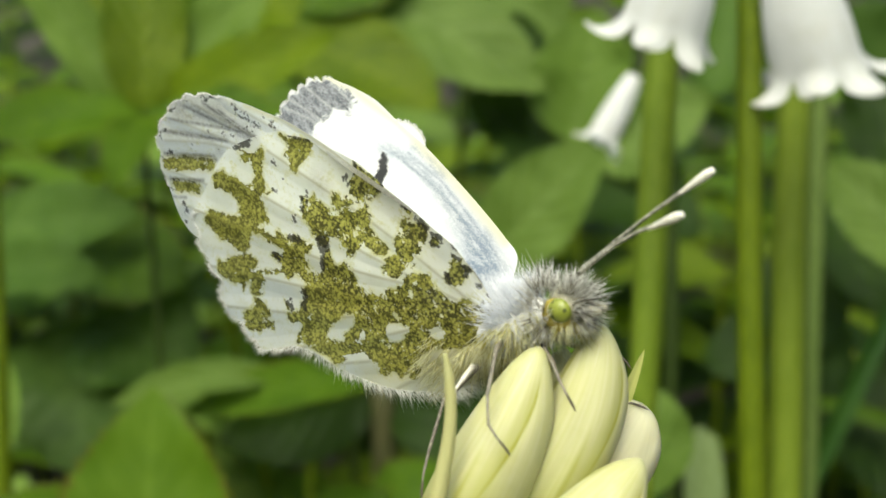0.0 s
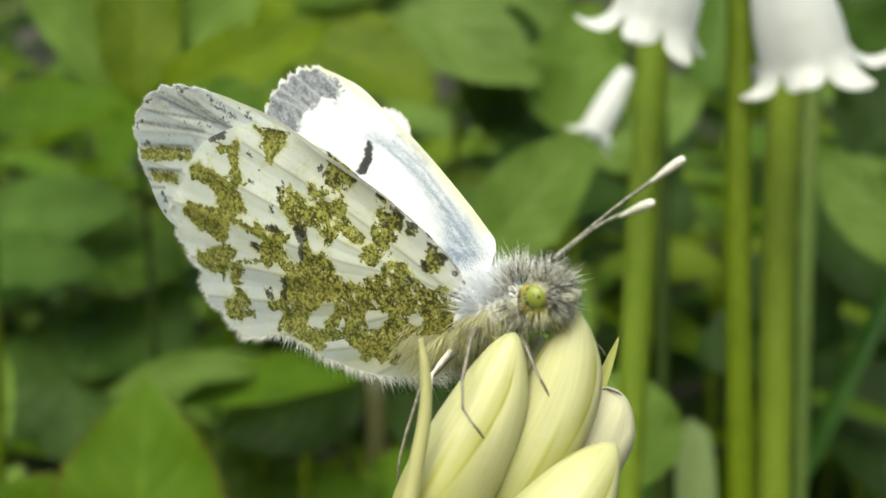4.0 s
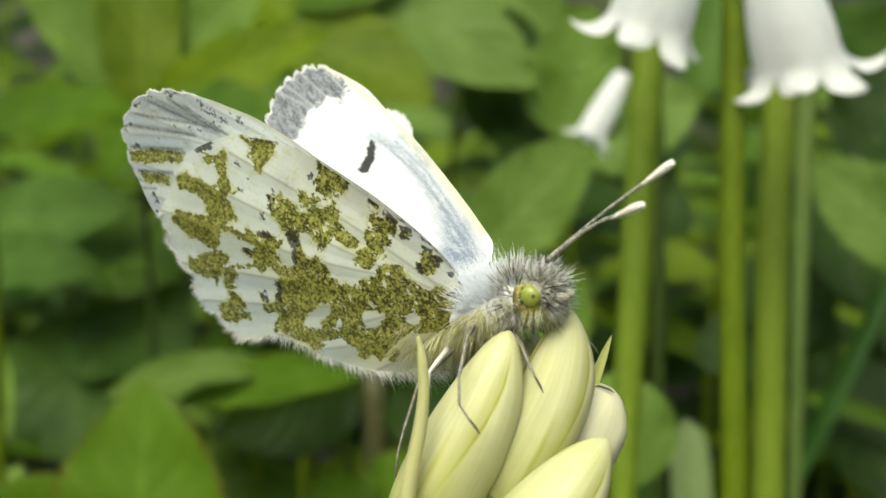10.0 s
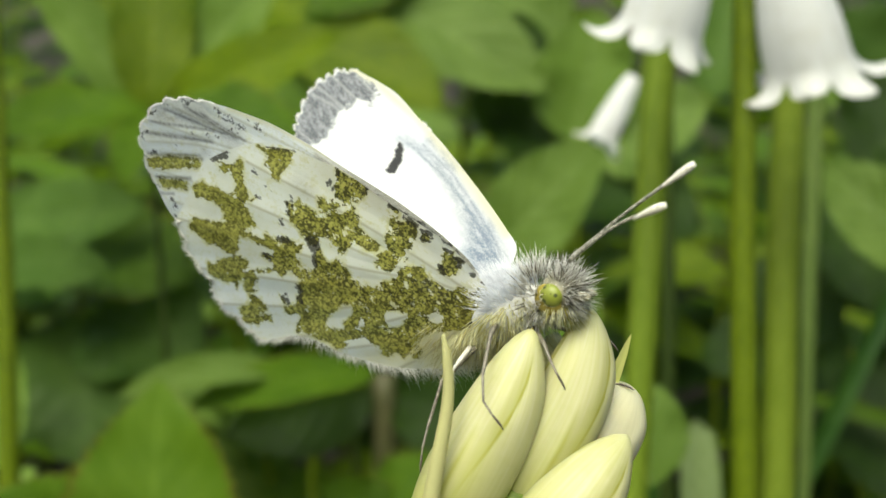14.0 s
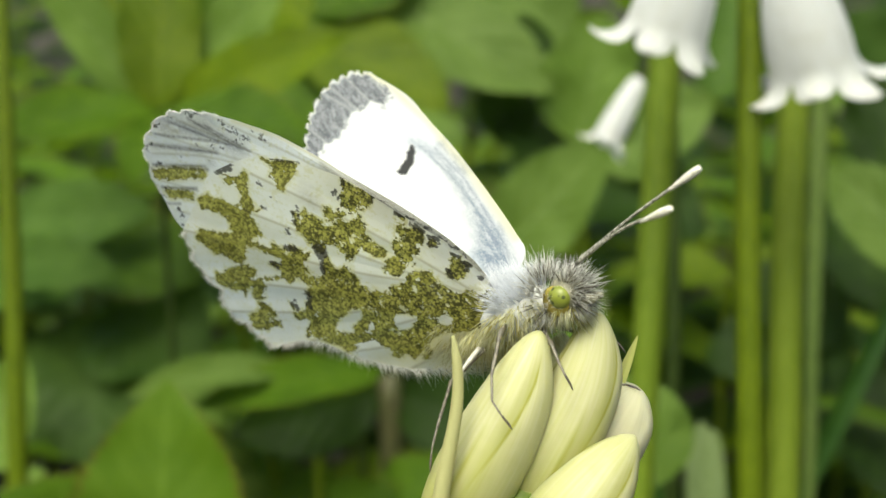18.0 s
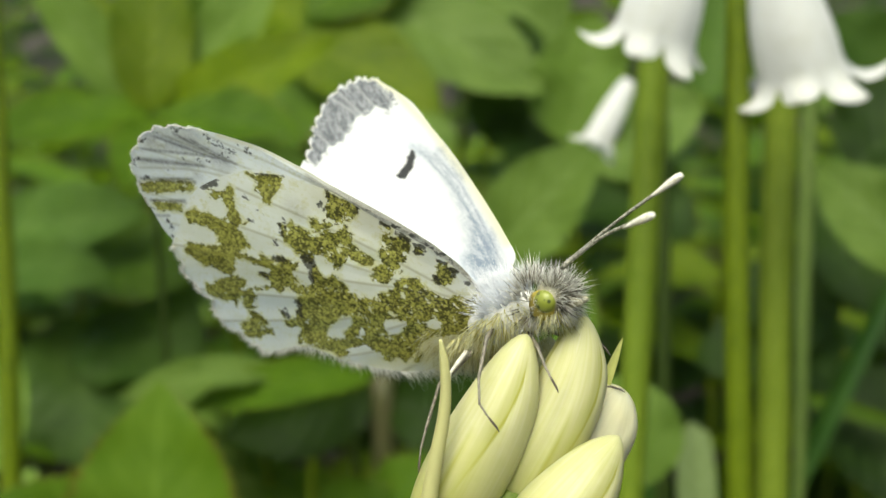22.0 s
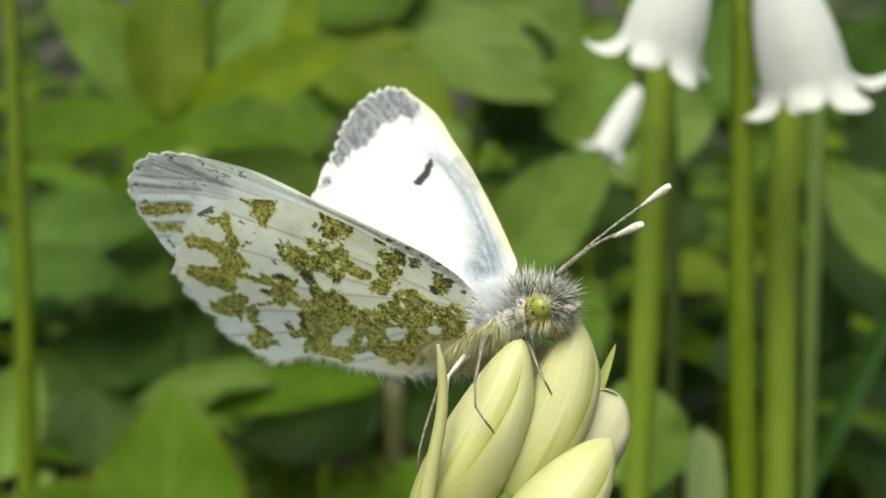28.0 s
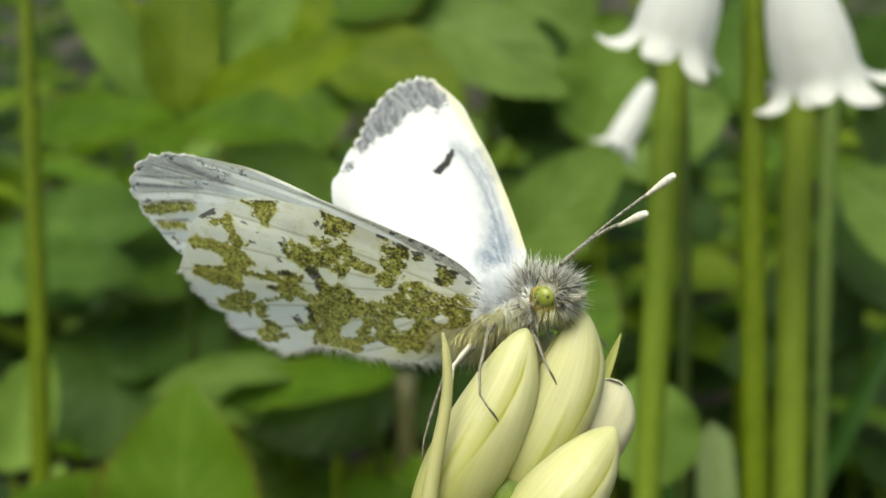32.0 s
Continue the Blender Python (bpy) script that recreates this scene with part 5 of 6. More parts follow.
APEX_MARKS = [(20.54, -0.41, 19.58, -0.07, 0.12), (19.58, -0.07, 19.36, -0.5, 0.08), (19.36, -0.5, 18.74, -0.2, 0.1), (18.74, -0.2, 19.02, 0.36, 0.1), (18.21, -0.97, 17.35, -0.9, 0.08), (22.63, 0.49, 22.28, 0.52, 0.15), (22.28, 0.24, 22.16, 0.07, 0.12), (23.79, 1.5, 23.57, 1.39, 0.12), (24.63, 3.11, 24.47, 2.76, 0.15), (24.57, 4.73, 24.33, 4.8, 0.15), (23.9, 5.97, 23.35, 6.01, 0.15), (22.64, 7.55, 22.26, 7.58, 0.15), (21.05, 8.79, 20.66, 9.03, 0.15), (21.4, 2.12, 21.23, 2.39, 0.06), (19.82, 1.3, 19.69, 1.4, 0.08), (22.45, 0.49, 21.82, -0.1, 0.2), (24.43, 2.77, 24.23, 2.38, 0.16), (24.55, 4.48, 24.25, 4.19, 0.17), (23.64, 5.62, 23.3, 5.07, 0.17), (22.73, 6.78, 22.04, 6.82, 0.16), (21.21, 7.84, 20.7, 8.35, 0.2), (20.2, -0.48, 19.46, -0.39, 0.14), (19.28, -0.29, 18.26, -0.38, 0.16), (18.55, -0.2, 18.55, 0.22, 0.1), (17.68, -1.14, 17, -0.92, 0.12), (20.58, 1.12, 20.31, 1.76, 0.1), (20.15, 2.71, 19.83, 3.17, 0.1), (22.07, 3.65, 21.95, 3.96, 0.08)]
TIP_CREAM = [(21.01, -0.57, 18.92, -1.43, 0.22), (18.92, -1.43, 14.78, -2.19, 0.25), (14.78, -2.19, 8.84, -2.6, 0.3), (8.84, -2.6, 3.73, -2.54, 0.38)]
TIP_LINES = [(13.62, -0.69, 10.37, -1.25, 0.07), (10.37, -1.25, 7.25, -1.38, 0.07), (7.25, -1.38, 4.12, -1.18, 0.08), (12.81, -1.48, 9.48, -1.91, 0.06), (9.48, -1.91, 6.49, -1.81, 0.07), (6.49, -1.81, 3.32, -1.53, 0.08)]
TIP_DUST = [(14.2, -0.45, 12.23, -1.28, 0.26), (12.23, -1.28, 9.38, -1.53, 0.29), (9.38, -1.53, 6.73, -1.32, 0.38), (6.73, -1.32, 4.71, -1.07, 0.61), (4.71, -1.07, 2.58, -0.61, 0.99), (3.63, -0.06, 2.06, -0.09, 0.88), (12.83, -2.01, 9.95, -2.08, 0.22)]


def wing_sheet(outline, centre, scallop, folds, segs=600, rings=120):
    """A wing's sheet: plane places in mm, faces, and how far each place is from the rim."""
    loop = smooth_line(np.vstack([outline, outline[:1]]), segs + 1)[:-1]
    if scallop:
        s = np.linspace(0, 1, segs, endpoint=False)
        way = loop - centre
        amount = np.where((s > scallop[0]) & (s < scallop[1]), scallop[2] * (0.5 + 0.5 * np.cos(2 * np.pi * scallop[3] * s)) ** 2, 0.0)
        loop = loop - way / np.linalg.norm(way, axis=1)[:, None] * amount[:, None]
    t = 1 - (1 - np.linspace(0.004, 1, rings)) ** 1.25
    p = (np.asarray(centre) + t[:, None, None] * (loop - centre)[None]).reshape(-1, 2)
    faces = grid_faces(rings, segs, True)
    faces.append(tuple(range(segs)))
    return p, faces, np.repeat(t, segs), loop


def veins_of(p, lines, width):
    out = np.zeros(len(p))
    for line in lines:
        q = smooth_line(line, 12)
        d = np.min([distance(p, q[i], q[i + 1]) for i in range(11)], axis=0)
        out = np.maximum(out, np.clip(1 - d / width, 0, 1))
    return out


FORE_RIGHT = [(0.3, -0.03), (0.78, -0.36), (2.33, -1.07), (4.2, -1.5), (5.87, -2.14), (7.49, -2.59), (9.48, -2.61), (11.5, -2.53), (13.18, -2.49), (14.87, -2.18), (16.49, -1.88), (18.06, -1.44), (19.58, -1.07), (21.09, -0.56), (22.21, -0.08), (23.29, 0.61), (23.96, 1.21), (24.58, 2.37), (24.88, 3.76), (24.82, 4.91), (24.25, 5.87), (23.53, 6.95), (22.84, 7.45), (21.85, 8.36), (20.84, 9.17), (19.25, 9.44), (15.59, 8.23), (10.32, 5.73), (5.3, 3.33), (1.89, 1.64)]
FORE_LEFT = [(0.57, -0.07), (1.5, -1.5), (2.46, -2.45), (3.95, -2.62), (6.32, -2.7), (9.08, -2.69), (12.25, -2.58), (15.02, -2.28), (17.51, -2.06), (19.18, -1.52), (20.3, -1), (21.17, -0.62), (21.54, -0.15), (21.94, 0.27), (21.87, 1.11), (21.94, 1.86), (21.43, 2.93), (20.81, 3.89), (19.91, 4.75), (19.11, 5.31), (18.13, 5.96), (17.15, 6.69), (16.58, 7.29), (15.68, 7.78), (15.03, 8.18), (14.6, 8.82), (13, 9.2), (11, 9.2), (7, 7.6), (3, 4.2), (0.7, 1.2)]
HIND = [(0.08, -0.81), (2.01, -1.5), (3.83, -1.99), (5.25, -2.04), (7.27, -2.06), (9.34, -2.15), (11.41, -2.24), (13.31, -1.87), (14.87, -1.62), (16.3, -0.98), (17.6, 0.11), (18.66, 1.41), (19.6, 2.92), (19.84, 4.53), (19.93, 6.06), (20.05, 7.75), (20.03, 8.4), (19.27, 9.39), (18.64, 10.22), (17.38, 10.86), (16.45, 11.32), (15.73, 12.4), (14.73, 12.88), (13.58, 13.01), (12.62, 13.37), (11.5, 13.24), (10.61, 12.51), (9.67, 11.33), (8.12, 10.66), (6.03, 10.26), (4.11, 9.54), (2.35, 8.49), (0.74, 7.22), (-0.61, 5.96), (-1.31, 4.29), (-1.25, 2.24), (-0.7, 0.4)]
HIND_LEFT = [(-0, 0.01), (4.03, -0.31), (8.08, -0.73), (11.22, -1.52), (12.86, -2.72), (13.93, -3.06), (15.09, -2.85), (15.89, -1.88), (16.03, 0.31), (15.29, 2.94), (13.82, 5.31), (11.08, 6.89), (7.69, 6.87), (4.09, 5.27), (0.7, 1.95)]
FORE_VEINS = [[(0, 0), (8, -1.3), (14, -1.2), (20.5, -0.5)], [(0, 0), (8, -0.6), (14, -0.2), (23.0, 1.2)], [(8, -0.6), (15, 0.6), (24.0, 3.0)], [(14, 0.5), (20, 2.4), (24.0, 4.7)],
              [(8, 2.2), (14, 3.6), (23.0, 6.4)], [(6, 2.0), (13, 5.0), (21.3, 8.0)], [(4, 1.6), (11, 5.5), (18, 9.3)], [(0, 0), (7, 4.2), (14, 9.5)]]
HIND_VEINS = [[(0, 0), (8, 0.2), (17, 1.0)], [(0, 0), (9, 2.4), (19.6, 4.5)], [(4, 1.4), (10, 4.4), (20, 8.0)], [(4, 2.2), (9, 6.0), (18.6, 11.4)],
              [(4, 3.0), (8, 7.2), (16.2, 13.2)], [(2, 2.2), (6, 7.4), (12.6, 14.6)], [(0, 0), (3, 6.0), (8.4, 12.0)], [(0, 0), (1, 5), (3.4, 10.4)]]


def build_wing(name, parent, kind, label):
    """kind: hind or fore from below, upper from above."""
    if kind == "hind":
        outline, centre, lines, scallop = HIND, (9.5, 6.0), HIND_VEINS, (0.42, 0.72, 0.28, 26)
    elif kind == "lower":
        outline, centre, lines, scallop = HIND_LEFT, (9.5, 2.6), HIND_VEINS, (0.2, 0.72, 0.1, 26)
    elif kind == "fore":
        outline, centre, lines, scallop = FORE_RIGHT, (13.0, 2.6), FORE_VEINS, (0.44, 0.74, 0.22, 24)
    else:
        outline, centre, lines, scallop = FORE_LEFT, (11.5, 3.2), FORE_VEINS, (0.36, 0.68, 0.34, 34)
    p, faces, rim, loop = wing_sheet(np.array(outline, float), np.array(centre), scallop, None)
    veins = veins_of(p, lines, 0.16)
    wide = veins_of(p, lines, 0.9)
    far = np.hypot(p[:, 0], p[:, 1])
    if kind == "hind":
        moss = np.zeros(len(p))
        for shapes in (FRONT_PATCHES, OUTER_PATCHES, EDGE_PATCHES, CROSS_PATCHES, MIDDLE_PATCHES, ROOT_PATCHES, LOWER_PATCHES):
            moss = np.maximum(moss, cells_of(p, shapes, 0.55))
        moss = np.minimum(moss, 1 - 1.1 * cells_of(p, CLEAR_CELLS + PALE_CELLS, 0.45))
        # low down a yellow wash; backlit brightness there is put into the colour too
        values = {"moss": moss, "vein": veins, "gold": np.maximum(np.maximum(0.7 * field(p, GOLD, 1.2), field(p, GOLD_SPOTS, 0.6)), 0.55 * np.clip((p[:, 1] - 4.0) / 3, 0, 1) * np.clip((13 - p[:, 0]) / 4, 0, 1)), "dusk": np.maximum(0.74 * field(p, SMUTS, 0.3), 0.85 * field(p, HIND_DOTS, 0.25)), "sparse": np.maximum(np.clip((p[:, 0] - 11.0) / 5, 0, 1), 0.35 * np.clip((p[:, 1] - 5.0) / 3, 0, 1)),
                  "smoke": np.maximum(0.45 * field(p, HAZE, 1.2), 0.45 * field(p, HIND_COSTA, 0.5)), "cream": np.maximum(np.maximum(0.6 * field(p, HIND_COSTA, 0.5), 0.25 * np.clip((2.2 - p[:, 1]) / 2, 0, 1) * np.clip((17 - p[:, 0]) / 5, 0, 1)), 0.7 * field(p, HIND_ROOT, 2.0))}
        z = 0.13 * wide - 0.28 * np.sin(np.clip(far / 24, 0, 1) * np.pi)
        material = UNDER
    elif kind == "fore":
        stripes = np.clip(1 - 0.9 * field(p, APEX_WHITE, 0.3), 0, 1)
        bars = field(p, APEX_MOSS, 0.5)
        strip = np.maximum(field(p, COSTA_STRIP, 0.6), np.clip((-0.9 - p[:, 1]) / 0.7, 0, 1) * np.clip((15 - p[:, 0]) / 5, 0, 1))
        values = {"moss": 0.8 * bars, "vein": veins * 0.7, "gold": 0.3 * bars, "dusk": np.maximum(0.6 * field(p, APEX_MARKS, 0.45), 0.75 * field(p, COSTA_DOTS, 0.3)), "sparse": np.ones(len(p)) * 1.3,
                  "smoke": np.maximum(0.68 * field(p, APEX_SMOKE, 1.1) * stripes, 1.05 * strip), "line": 0.7 * field(p, APEX_LINES, 0.18),
                  "cream": np.maximum(0.9 * field(p, COSTA_RIM, 0.4), np.maximum(0.5 * strip, 0.6 * bars))}
        z = -1.2 + 1.2 * np.clip((-1.5 - p[:, 1]) / 1.3, 0, 1) * np.clip((22 - p[:, 0]) / 10, 0, 1) + 0.15 * wide
        material = UNDER
    else:
        margin = np.clip((rim - 0.965) / 0.035, 0, 1)
        tip = cells_of(p, TIP_BAND, 1.2) * (1 - 0.9 * margin * (0.5 + 0.5 * np.cos(9.0 * p[:, 1] + 5.0 * p[:, 0])))
        values = {"dusk": tip, "spot": cells_of(p, TIP_SPOT, 0.7), "vein": veins, "cream": 0.85 * field(p, TIP_CREAM, 0.6), "dust": 0.95 * field(p, TIP_DUST, 1.3), "line": field(p, TIP_LINES, 0.2)}
        z = 0.12 * wide - 0.3 * np.sin(np.clip(far / 22, 0, 1) * np.pi) - 0.17 * np.clip(p[:, 1] - 0.5 - 0.5 * p[:, 0], 0, None) ** 2
        material = UPPER
        if kind == "lower":
            values = {key: some * (key == "vein") for key, some in values.items()}
            z = z - 0.45
    verts = np.c_[p, z] * MM
    ob = link_mesh(name, verts, faces, material, parent, label, values=values)
    # the fringe of pale scales along the rim
    rng = np.random.default_rng(len(name) + len(kind))
    lo, hi = scallop[0] - (0.02 if kind != "hind" else 0.0), scallop[1] + (0.2 if kind == "hind" else 0.0)
    roots, ways, lengths = [], [], []
    segs = len(loop)
    for k in range(1500 if kind in ("hind", "lower") else 700):
        s = rng.uniform(lo, hi)
        i = int(s * segs) % segs
        way = loop[i] - np.array(centre)
        way /= np.linalg.norm(way)
        roots.append(np.array([*(loop[i] - way * 0.12), z[-segs + i] + rng.normal(0, 0.03)]) * MM)
        ways.append(np.array([*way, rng.normal(0, 0.25)]) + rng.normal(0, 0.22, 3))
        longer = 1.0 if kind != "hind" else 1.2 + 2.6 * max(0.0, (s - 0.6) / 0.3)
        lengths.append(rng.uniform(0.2, 0.42) * longer * (1.0 if kind == "hind" else 0.6) * MM)
    strands("fringe", roots, ways, lengths, 0.018 * MM, FRINGE, ob, "pale scale fringe", 0.3, 5)
    if kind == "hind":
        roots, ways, lengths = [], [], []
        for k in range(200):
            x, y = rng.uniform(-0.4, 2.4), rng.uniform(3.2, 6.2)
            roots.append(np.array([x, y, 0.05]) * MM)
            ways.append(np.array([0.1 + 0.2 * rng.normal(), 1.0, 0.22 + 0.12 * rng.normal()]))
            lengths.append(rng.uniform(0.9, 1.9) * MM)
        strands("base_fur", roots, ways, lengths, 0.014 * MM, FUR_CREAM, ob, "long cream hairs at the wing's root", 0.3, 12)
    return ob


def fur_on(name, parent, centre, axes, tilt, count, length, lean, material, keep, label, seed, width=0.02):
    """Hairs on a rounded body, pitched up by tilt; keep chooses where they grow by the direction from its middle."""
    rng = np.random.default_rng(seed)
    c, s = math.cos(radians(tilt)), math.sin(radians(tilt))
    turn = np.array([[c, 0, -s], [0, 1, 0], [s, 0, c]])
    roots, ways, lengths = [], [], []
    while len(roots) < count:
        d = rng.normal(0, 1, 3)
        d /= np.linalg.norm(d)
        if not keep(d):
            continue
        roots.append((np.asarray(centre) + turn @ (d * np.asarray(axes, float) * 0.94)) * MM)
        ways.append(turn @ (d + np.asarray(lean)) + 0.35 * np.array(noise.noise_vector(Vector(d * 5.2))) + rng.normal(0, 0.14, 3))
        lengths.append(length * rng.uniform(0.55, 1.15) * MM)
    return strands(name, roots, ways, lengths, width * MM, material, parent, label, 0.35, seed)


def build_butterfly():
    root = new("butterfly")
    root.empty_display_size = 0.005
    root.matrix_world = pose(0.00000, 0.00000, 0.26000, 4.926, -6.478, -37.853)
    tagged(root, "white butterfly with moss-green marbled underwings resting on buds", "butterfly")
    mm = lambda *p: tuple(c * MM for c in p)
    half = lambda a, b, c: ((a * MM, 0, 0), (0, b * MM, 0), (0, 0, c * MM))
    ball("thorax", mm(0.9, 0, -0.8), ((2.7 * MM, 0, 1.2 * MM), (0, 1.45 * MM, 0), (-0.7 * MM, 0, 1.6 * MM)), SKIN_GREY, root, "", 0.05)
    head = ball("head", mm(4.95, 0, 0.85), half(1.15, 1.0, 1.15), SKIN, root, "", 0.04)
    ball("abdomen", mm(-5.2, 0.5, -2.3), ((4.2 * MM, 0, 1.5 * MM), (0, 0.95 * MM, 0), (-0.4 * MM, 0, 0.95 * MM)), SKIN_PALE, root, "", 0.05)
    for side in (-1, 1):
        ball("eye_rim", mm(4.45, side * 0.78, 0.46), ((0.9 * MM, 0, 0), (0, 0.36 * MM, 0), (0, 0, 0.95 * MM)), EYE_RIM, head, "amber rim of short scales")
        ball("eye", mm(4.8, side * 0.88, 0.78), ((0.71 * MM, 0, 0), (0, 0.53 * MM, 0), (0, 0, 0.7 * MM)), EYE, head, "spotted green compound eye")
        ball("palp", mm(6.3, side * 0.32, 0.6), ((0.75 * MM, 0, 0.1 * MM), (0, 0.2 * MM, 0), (-0.04 * MM, 0, 0.3 * MM)), SKIN, head)
    for side, base, mid, tip in ((-1, (5.91, -0.35, 2.74), (9.4, -0.9, 5.03), (12.68, -1.3, 6.39)), (1, (5.75, 0.35, 2.79), (9.41, 0.7, 5.46), (13.35, 1, 7.98))):
        b, m, t = (np.array(p) * MM for p in (base, mid, tip))
        ob = rod("antenna", [b, m, t], [0.00014, 0.0001, 0.00009, 0.0001, 0.00012], ANTENNA, root, "", (0, 0, 0), 10, 40)
        way = (t - m) / np.linalg.norm(t - m)
        rod("club", [t - way * 0.0021, t - way * 0.0011, t - way * 0.0003, t + way * 0.0002], [0.0001, 0.00017, 0.00024, 0.00024, 0.00017], CLUB, ob, "white club", (0, 0, 0), 12, 14)
    # legs: thigh, shin and foot in one slender jointed piece, with a dark claw
    for pts, pale in LEGS:
        q = [np.array(p) * MM for p in pts]
        bent = [q[0]]
        for a, b, c in zip(q, q[1:], q[2:]):
            bent += [b + (a - b) * 0.12, b, b + (c - b) * 0.12]
        ob = rod("leg", bent + [q[-1]], [0.00017, 0.00011, 0.00008, 0.00006, 0.00004], LEG_PALE if pale else LEG, root, "", (0, 0, 0), 8, 60)
        d = (q[-1] - q[-2]) / np.linalg.norm(q[-1] - q[-2])
        rod("claw", [q[-1] - d * 0.0006, q[-1], q[-1] + d * 0.0003 + np.array((0, 0, -0.0001))], [0.00007, 0.00008, 0.00003], CLAW, ob, "dark claw", (0, 0, 0), 6, 8)
    body, tilt = (2.95, 1.5, 1.75), 24.0
    fur_on("back_fur", root, (0.9, 0, -0.7), body, tilt, 1700, 1.55, (-0.3, 0, 0.45), FUR_WHITE, lambda d: d[2] > 0.25 and d[0] < 0.85 and not (d[0] < -0.15 and d[1] < -0.3), "long bluish white hairs", 3)
    fur_on("collar_fur", root, (3.3, 0, 0.5), (1.0, 1.35, 1.45), 10.0, 620, 1.4, (0.0, 0, 0.3), FUR_GREY, lambda d: d[0] > -0.4 and abs(d[1]) < 0.93, "grey and white hairs", 4, 0.03)
    fur_on("chest_fur", root, (0.8, 0, -0.9), body, tilt, 1150, 1.35, (-0.15, 0, -0.6), FUR_CREAM, lambda d: d[2] < 0.35 and not (d[0] < -0.55 and d[1] < -0.25 and d[2] > -0.1), "cream and yellowish hairs", 5, 0.028)
    fur_on("head_fur", root, (5.0, 0, 0.85), (1.15, 1.0, 1.15), 0.0, 720, 1.25, (0.45, 0, 0.1), FUR_GREY, lambda d: d[0] > -0.3 and not (abs(d[1]) > 0.72 and d[0] < 0.45), "grey bristly hairs", 6, 0.027)
    fur_on("chin_fur", root, (4.8, 0, 0.5), (1.1, 1.0, 1.1), 0.0, 350, 1.3, (0.1, 0, -0.7), FUR_CREAM, lambda d: d[2] < -0.25, "cream bristles", 8, 0.03)
    fur_on("abdomen_fur", root, (-1.6, 0, -2.0), (2.2, 1.3, 1.3), tilt, 900, 1.9, (-0.45, 0, -0.9), FUR_CREAM, lambda d: d[2] < 0.2, "long cream hairs", 9, 0.022)
    wings = {}
    wings["forewing_right"] = build_wing("forewing", root, "fore", "forewing underside, white with a smoky striped tip")
    wings["hindwing_right"] = build_wing("hindwing", root, "hind", "hindwing underside, white with moss-green marbling")
    wings["forewing_left"] = build_wing("forewing", root, "upper", "forewing upper side, white with a grey tip and black spot")
    wings["hindwing_left"] = build_wing("hindwing", root, "lower", "hindwing upper side, plain white")
    return wings


LEGS = [
    ([(1.01, -1.53, -1.15), (2.33, -3.79, -0.76), (2.96, -5.84, -2.35), (3.47, -6.75, -3.5), (3.98, -6.82, -4.17), (4.43, -6.78, -4.75)], False),
    ([(3.1, -0.58, -1.46), (4.69, -2.06, -1.8), (5.45, -2.65, -2.62), (5.9, -2.87, -3.16), (6.2, -2.92, -3.65)], False),
    ([(-0.72, -2.1, -2.54), (-0.42, -3.69, -2.8), (-0.29, -4.44, -2.95), (-0.12, -5.11, -4.14), (-0.04, -5.88, -5.4), (0.01, -6.29, -5.92)], True),
    ([(2.1, 0.62, -1.45), (3.61, 2.39, -2.66), (5.21, 3.15, -3.57), (5.75, 3.15, -3.3), (6.14, 3.08, -3.66)], False),
    ([(1.07, 0.09, -2.44), (3.19, 2.48, -5.3), (5.37, 2.65, -6.2), (6.23, 2.9, -5.97), (6.87, 2.97, -6.14)], False),
    ([(-0.75, -1.53, -2.75), (-1.94, -3.7, -4.23), (-1.03, -6.57, -5.78), (-0.6, -7.82, -6.57), (-0.44, -8.36, -7.35)], False),
]

build_ground()
build_bluebells()
build_perch()
build_plants()
build_undergrowth()
build_bank()
WINGS = build_butterfly()

FOREWING_RIGHT = [
    (0, -0.00000, -0.00090, 0.00011, -92.39, -37.39, -170.17),
    (2, -0.00000, -0.00090, 0.00011, -94.52, -37.39, -168.64),
    (4, -0.00000, -0.00090, 0.00011, -94.61, -37.22, -168.15),
    (6, -0.00000, -0.00090, 0.00011, -95.29, -36.93, -167.82),
    (8, -0.00000, -0.00090, 0.00011, -98.18, -37.41, -164.87),
    (10, -0.00000, -0.00090, 0.00011, -100.55, -37.83, -162.57),
    (12, -0.00000, -0.00090, 0.00011, -102.19, -37.56, -160.95),
    (14, -0.00000, -0.00090, 0.00011, -104.51, -37.36, -158.70),
    (16, -0.00000, -0.00090, 0.00011, -107.40, -36.14, -156.31),
    (18, -0.00000, -0.00090, 0.00011, -107.88, -36.13, -155.87),
    (20, -0.00000, -0.00090, 0.00011, -109.07, -35.31, -155.19),
    (22, -0.00000, -0.00090, 0.00011, -110.37, -34.98, -154.15),
    (24, -0.00000, -0.00090, 0.00011, -112.54, -34.36, -152.24),
    (26, -0.00000, -0.00090, 0.00011, -114.22, -33.53, -151.57),
    (28, -0.00000, -0.00090, 0.00011, -116.20, -32.56, -149.81),
    (30, -0.00000, -0.00090, 0.00011, -117.62, -31.79, -148.82),
    (32, -0.00000, -0.00090, 0.00011, -120.12, -30.62, -147.62),
]
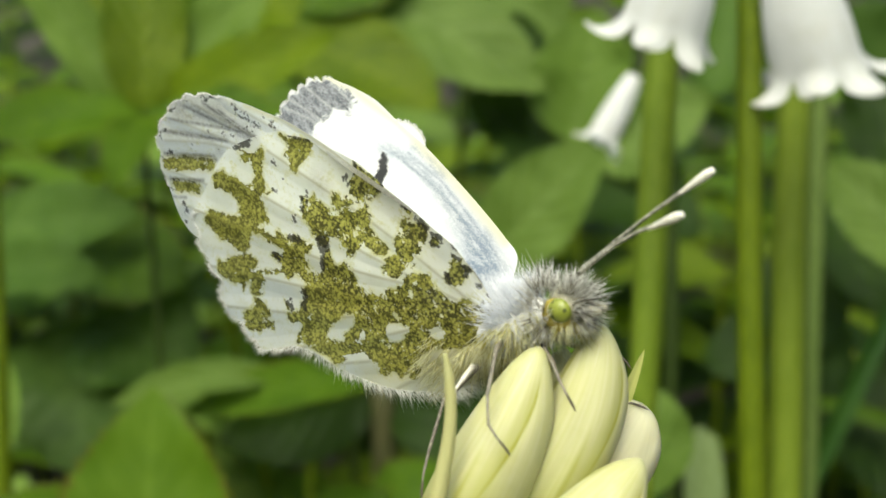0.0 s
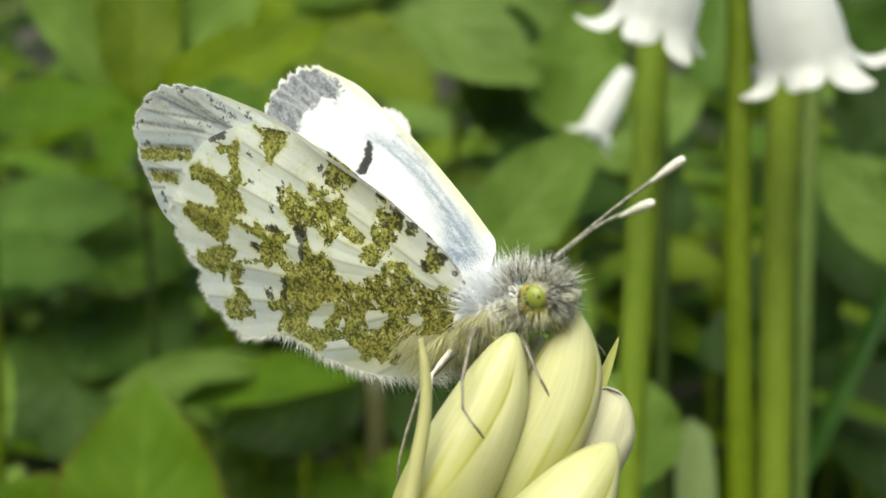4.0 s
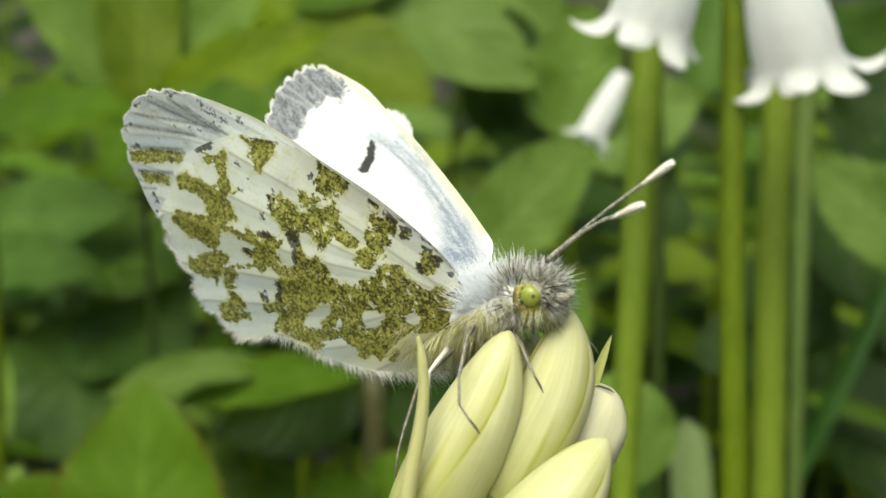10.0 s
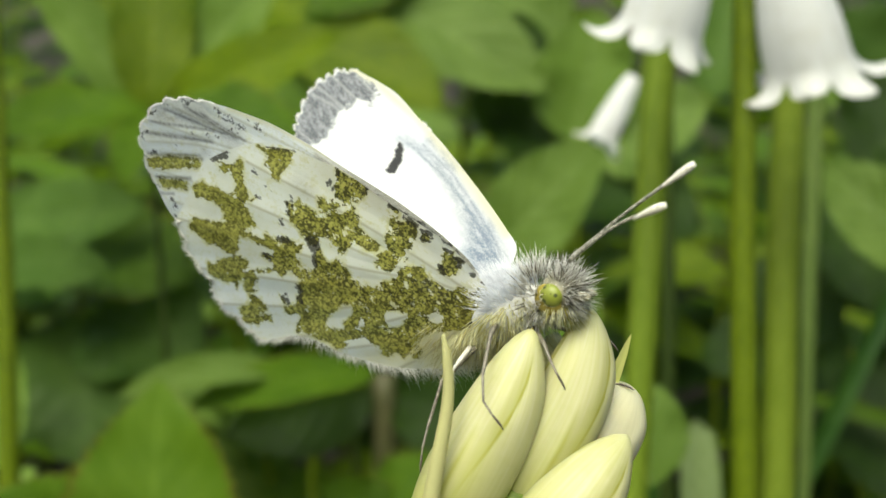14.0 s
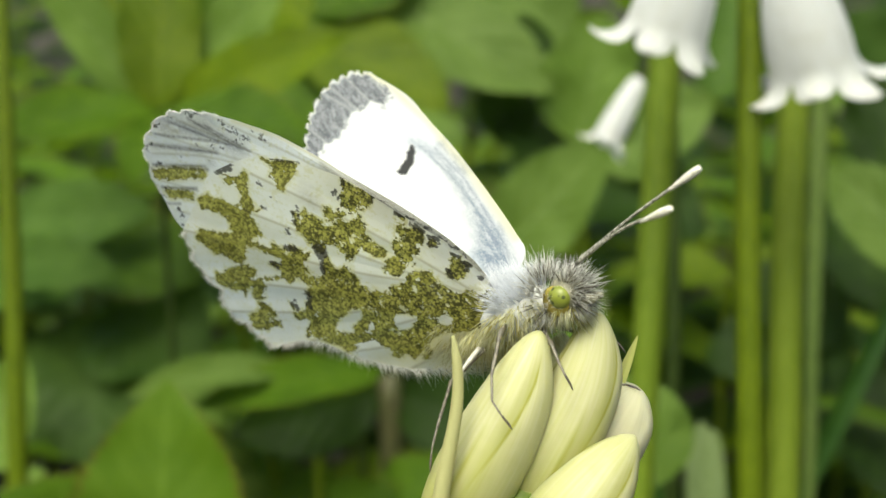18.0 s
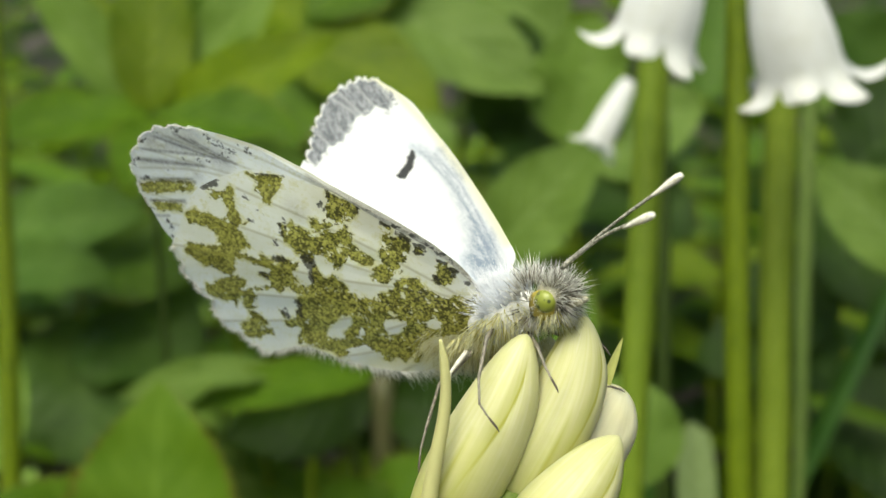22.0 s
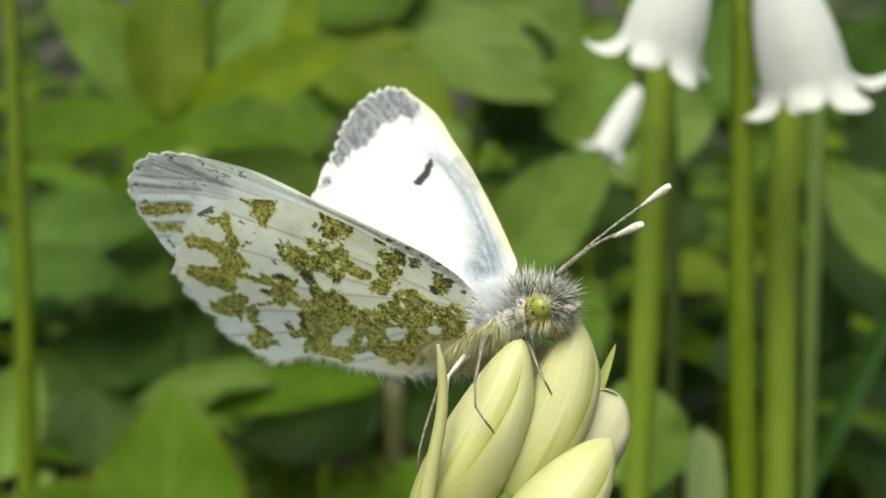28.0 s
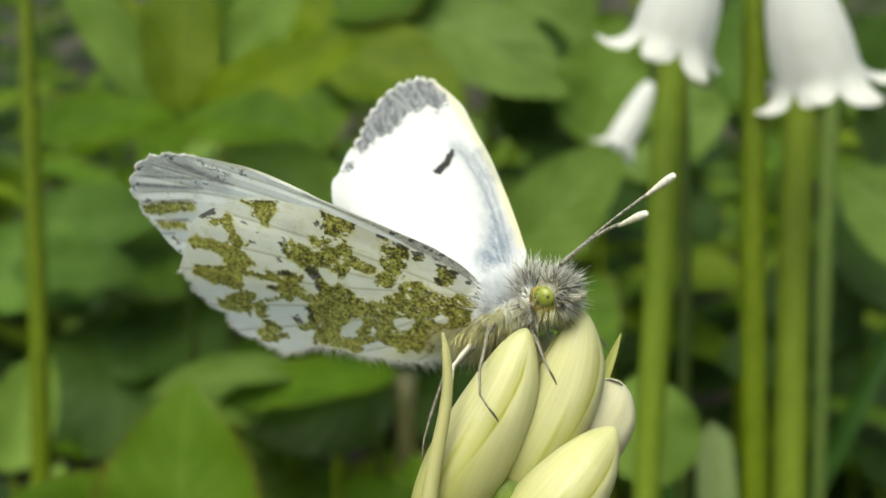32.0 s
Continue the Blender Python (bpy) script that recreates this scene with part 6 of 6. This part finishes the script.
HINDWING_RIGHT = [
    (0, -0.00000, -0.00090, 0.00011, -89.67, -38.82, -173.61),
    (2, -0.00000, -0.00090, 0.00011, -91.72, -38.77, -171.87),
    (4, -0.00000, -0.00090, 0.00011, -92.60, -38.47, -171.09),
    (6, -0.00000, -0.00090, 0.00011, -93.07, -38.21, -170.65),
    (8, -0.00000, -0.00090, 0.00011, -96.31, -38.14, -167.13),
    (10, -0.00000, -0.00090, 0.00011, -99.24, -38.09, -164.12),
    (12, -0.00000, -0.00090, 0.00011, -101.28, -37.55, -162.13),
    (14, -0.00000, -0.00090, 0.00011, -104.12, -37.30, -159.24),
    (16, -0.00000, -0.00090, 0.00011, -107.54, -35.96, -156.28),
    (18, -0.00000, -0.00090, 0.00011, -107.91, -35.84, -155.74),
    (20, -0.00000, -0.00090, 0.00011, -109.30, -34.93, -154.76),
    (22, -0.00000, -0.00090, 0.00011, -110.71, -34.37, -153.56),
    (24, -0.00000, -0.00090, 0.00011, -113.18, -33.31, -151.48),
    (26, -0.00000, -0.00090, 0.00011, -114.88, -32.45, -150.45),
    (28, -0.00000, -0.00090, 0.00011, -116.83, -31.31, -148.73),
    (30, -0.00000, -0.00090, 0.00011, -118.46, -30.32, -147.53),
    (32, -0.00000, -0.00090, 0.00011, -120.80, -28.72, -146.60),
]
FOREWING_LEFT = [
    (0, 0.00000, 0.00090, -0.00011, -31.08, -37.42, 163.90),
    (2, 0.00000, 0.00090, -0.00011, -31.98, -37.32, 162.69),
    (4, 0.00000, 0.00090, -0.00011, -32.60, -37.30, 162.10),
    (6, 0.00000, 0.00090, -0.00011, -32.08, -36.92, 161.56),
    (8, 0.00000, 0.00090, -0.00011, -30.64, -37.63, 161.55),
    (10, 0.00000, 0.00090, -0.00011, -28.85, -38.52, 160.98),
    (12, 0.00000, 0.00090, -0.00011, -26.73, -38.16, 159.84),
    (14, 0.00000, 0.00090, -0.00011, -24.16, -38.09, 158.62),
    (16, 0.00000, 0.00090, -0.00011, -20.77, -37.12, 156.14),
    (18, 0.00000, 0.00090, -0.00011, -20.79, -38.39, 157.68),
    (20, 0.00000, 0.00090, -0.00011, -19.30, -37.61, 154.46),
    (22, 0.00000, 0.00090, -0.00011, -18.49, -37.81, 152.80),
    (24, 0.00000, 0.00090, -0.00011, -16.79, -37.91, 150.75),
    (26, 0.00000, 0.00090, -0.00011, -15.16, -38.06, 148.65),
    (28, 0.00000, 0.00090, -0.00011, -13.84, -37.17, 145.90),
    (30, 0.00000, 0.00090, -0.00011, -13.50, -36.45, 144.15),
    (32, 0.00000, 0.00090, -0.00011, -11.19, -36.27, 140.34),
]
HINDWING_LEFT = [
    (0, 0.00000, 0.00090, -0.00011, -31.08, -37.42, 163.90),
    (2, 0.00000, 0.00090, -0.00011, -31.98, -37.32, 162.69),
    (4, 0.00000, 0.00090, -0.00011, -32.60, -37.30, 162.10),
    (6, 0.00000, 0.00090, -0.00011, -32.08, -36.92, 161.56),
    (8, 0.00000, 0.00090, -0.00011, -30.64, -37.63, 161.55),
    (10, 0.00000, 0.00090, -0.00011, -28.85, -38.52, 160.98),
    (12, 0.00000, 0.00090, -0.00011, -27.45, -37.73, 161.03),
    (14, 0.00000, 0.00090, -0.00011, -25.60, -37.25, 160.99),
    (16, 0.00000, 0.00090, -0.00011, -23.05, -35.92, 159.99),
    (18, 0.00000, 0.00090, -0.00011, -24.21, -36.60, 163.31),
    (20, 0.00000, 0.00090, -0.00011, -23.65, -35.30, 161.76),
    (22, 0.00000, 0.00090, -0.00011, -23.30, -35.36, 160.87),
    (24, 0.00000, 0.00090, -0.00011, -22.09, -35.41, 159.62),
    (26, 0.00000, 0.00090, -0.00011, -20.97, -35.53, 158.34),
    (28, 0.00000, 0.00090, -0.00011, -19.92, -34.62, 156.26),
    (30, 0.00000, 0.00090, -0.00011, -19.84, -33.76, 155.14),
    (32, 0.00000, 0.00090, -0.00011, -17.99, -33.74, 152.16),
]


def motions():
    """The wings open slowly from start to end."""
    for key, rows in (("forewing_right", FOREWING_RIGHT), ("hindwing_right", HINDWING_RIGHT), ("forewing_left", FOREWING_LEFT), ("hindwing_left", HINDWING_LEFT)):
        walk(WINGS[key], [(t, pose(x, y, z, rx, ry, rz)) for t, x, y, z, rx, ry, rz in rows])


motions()
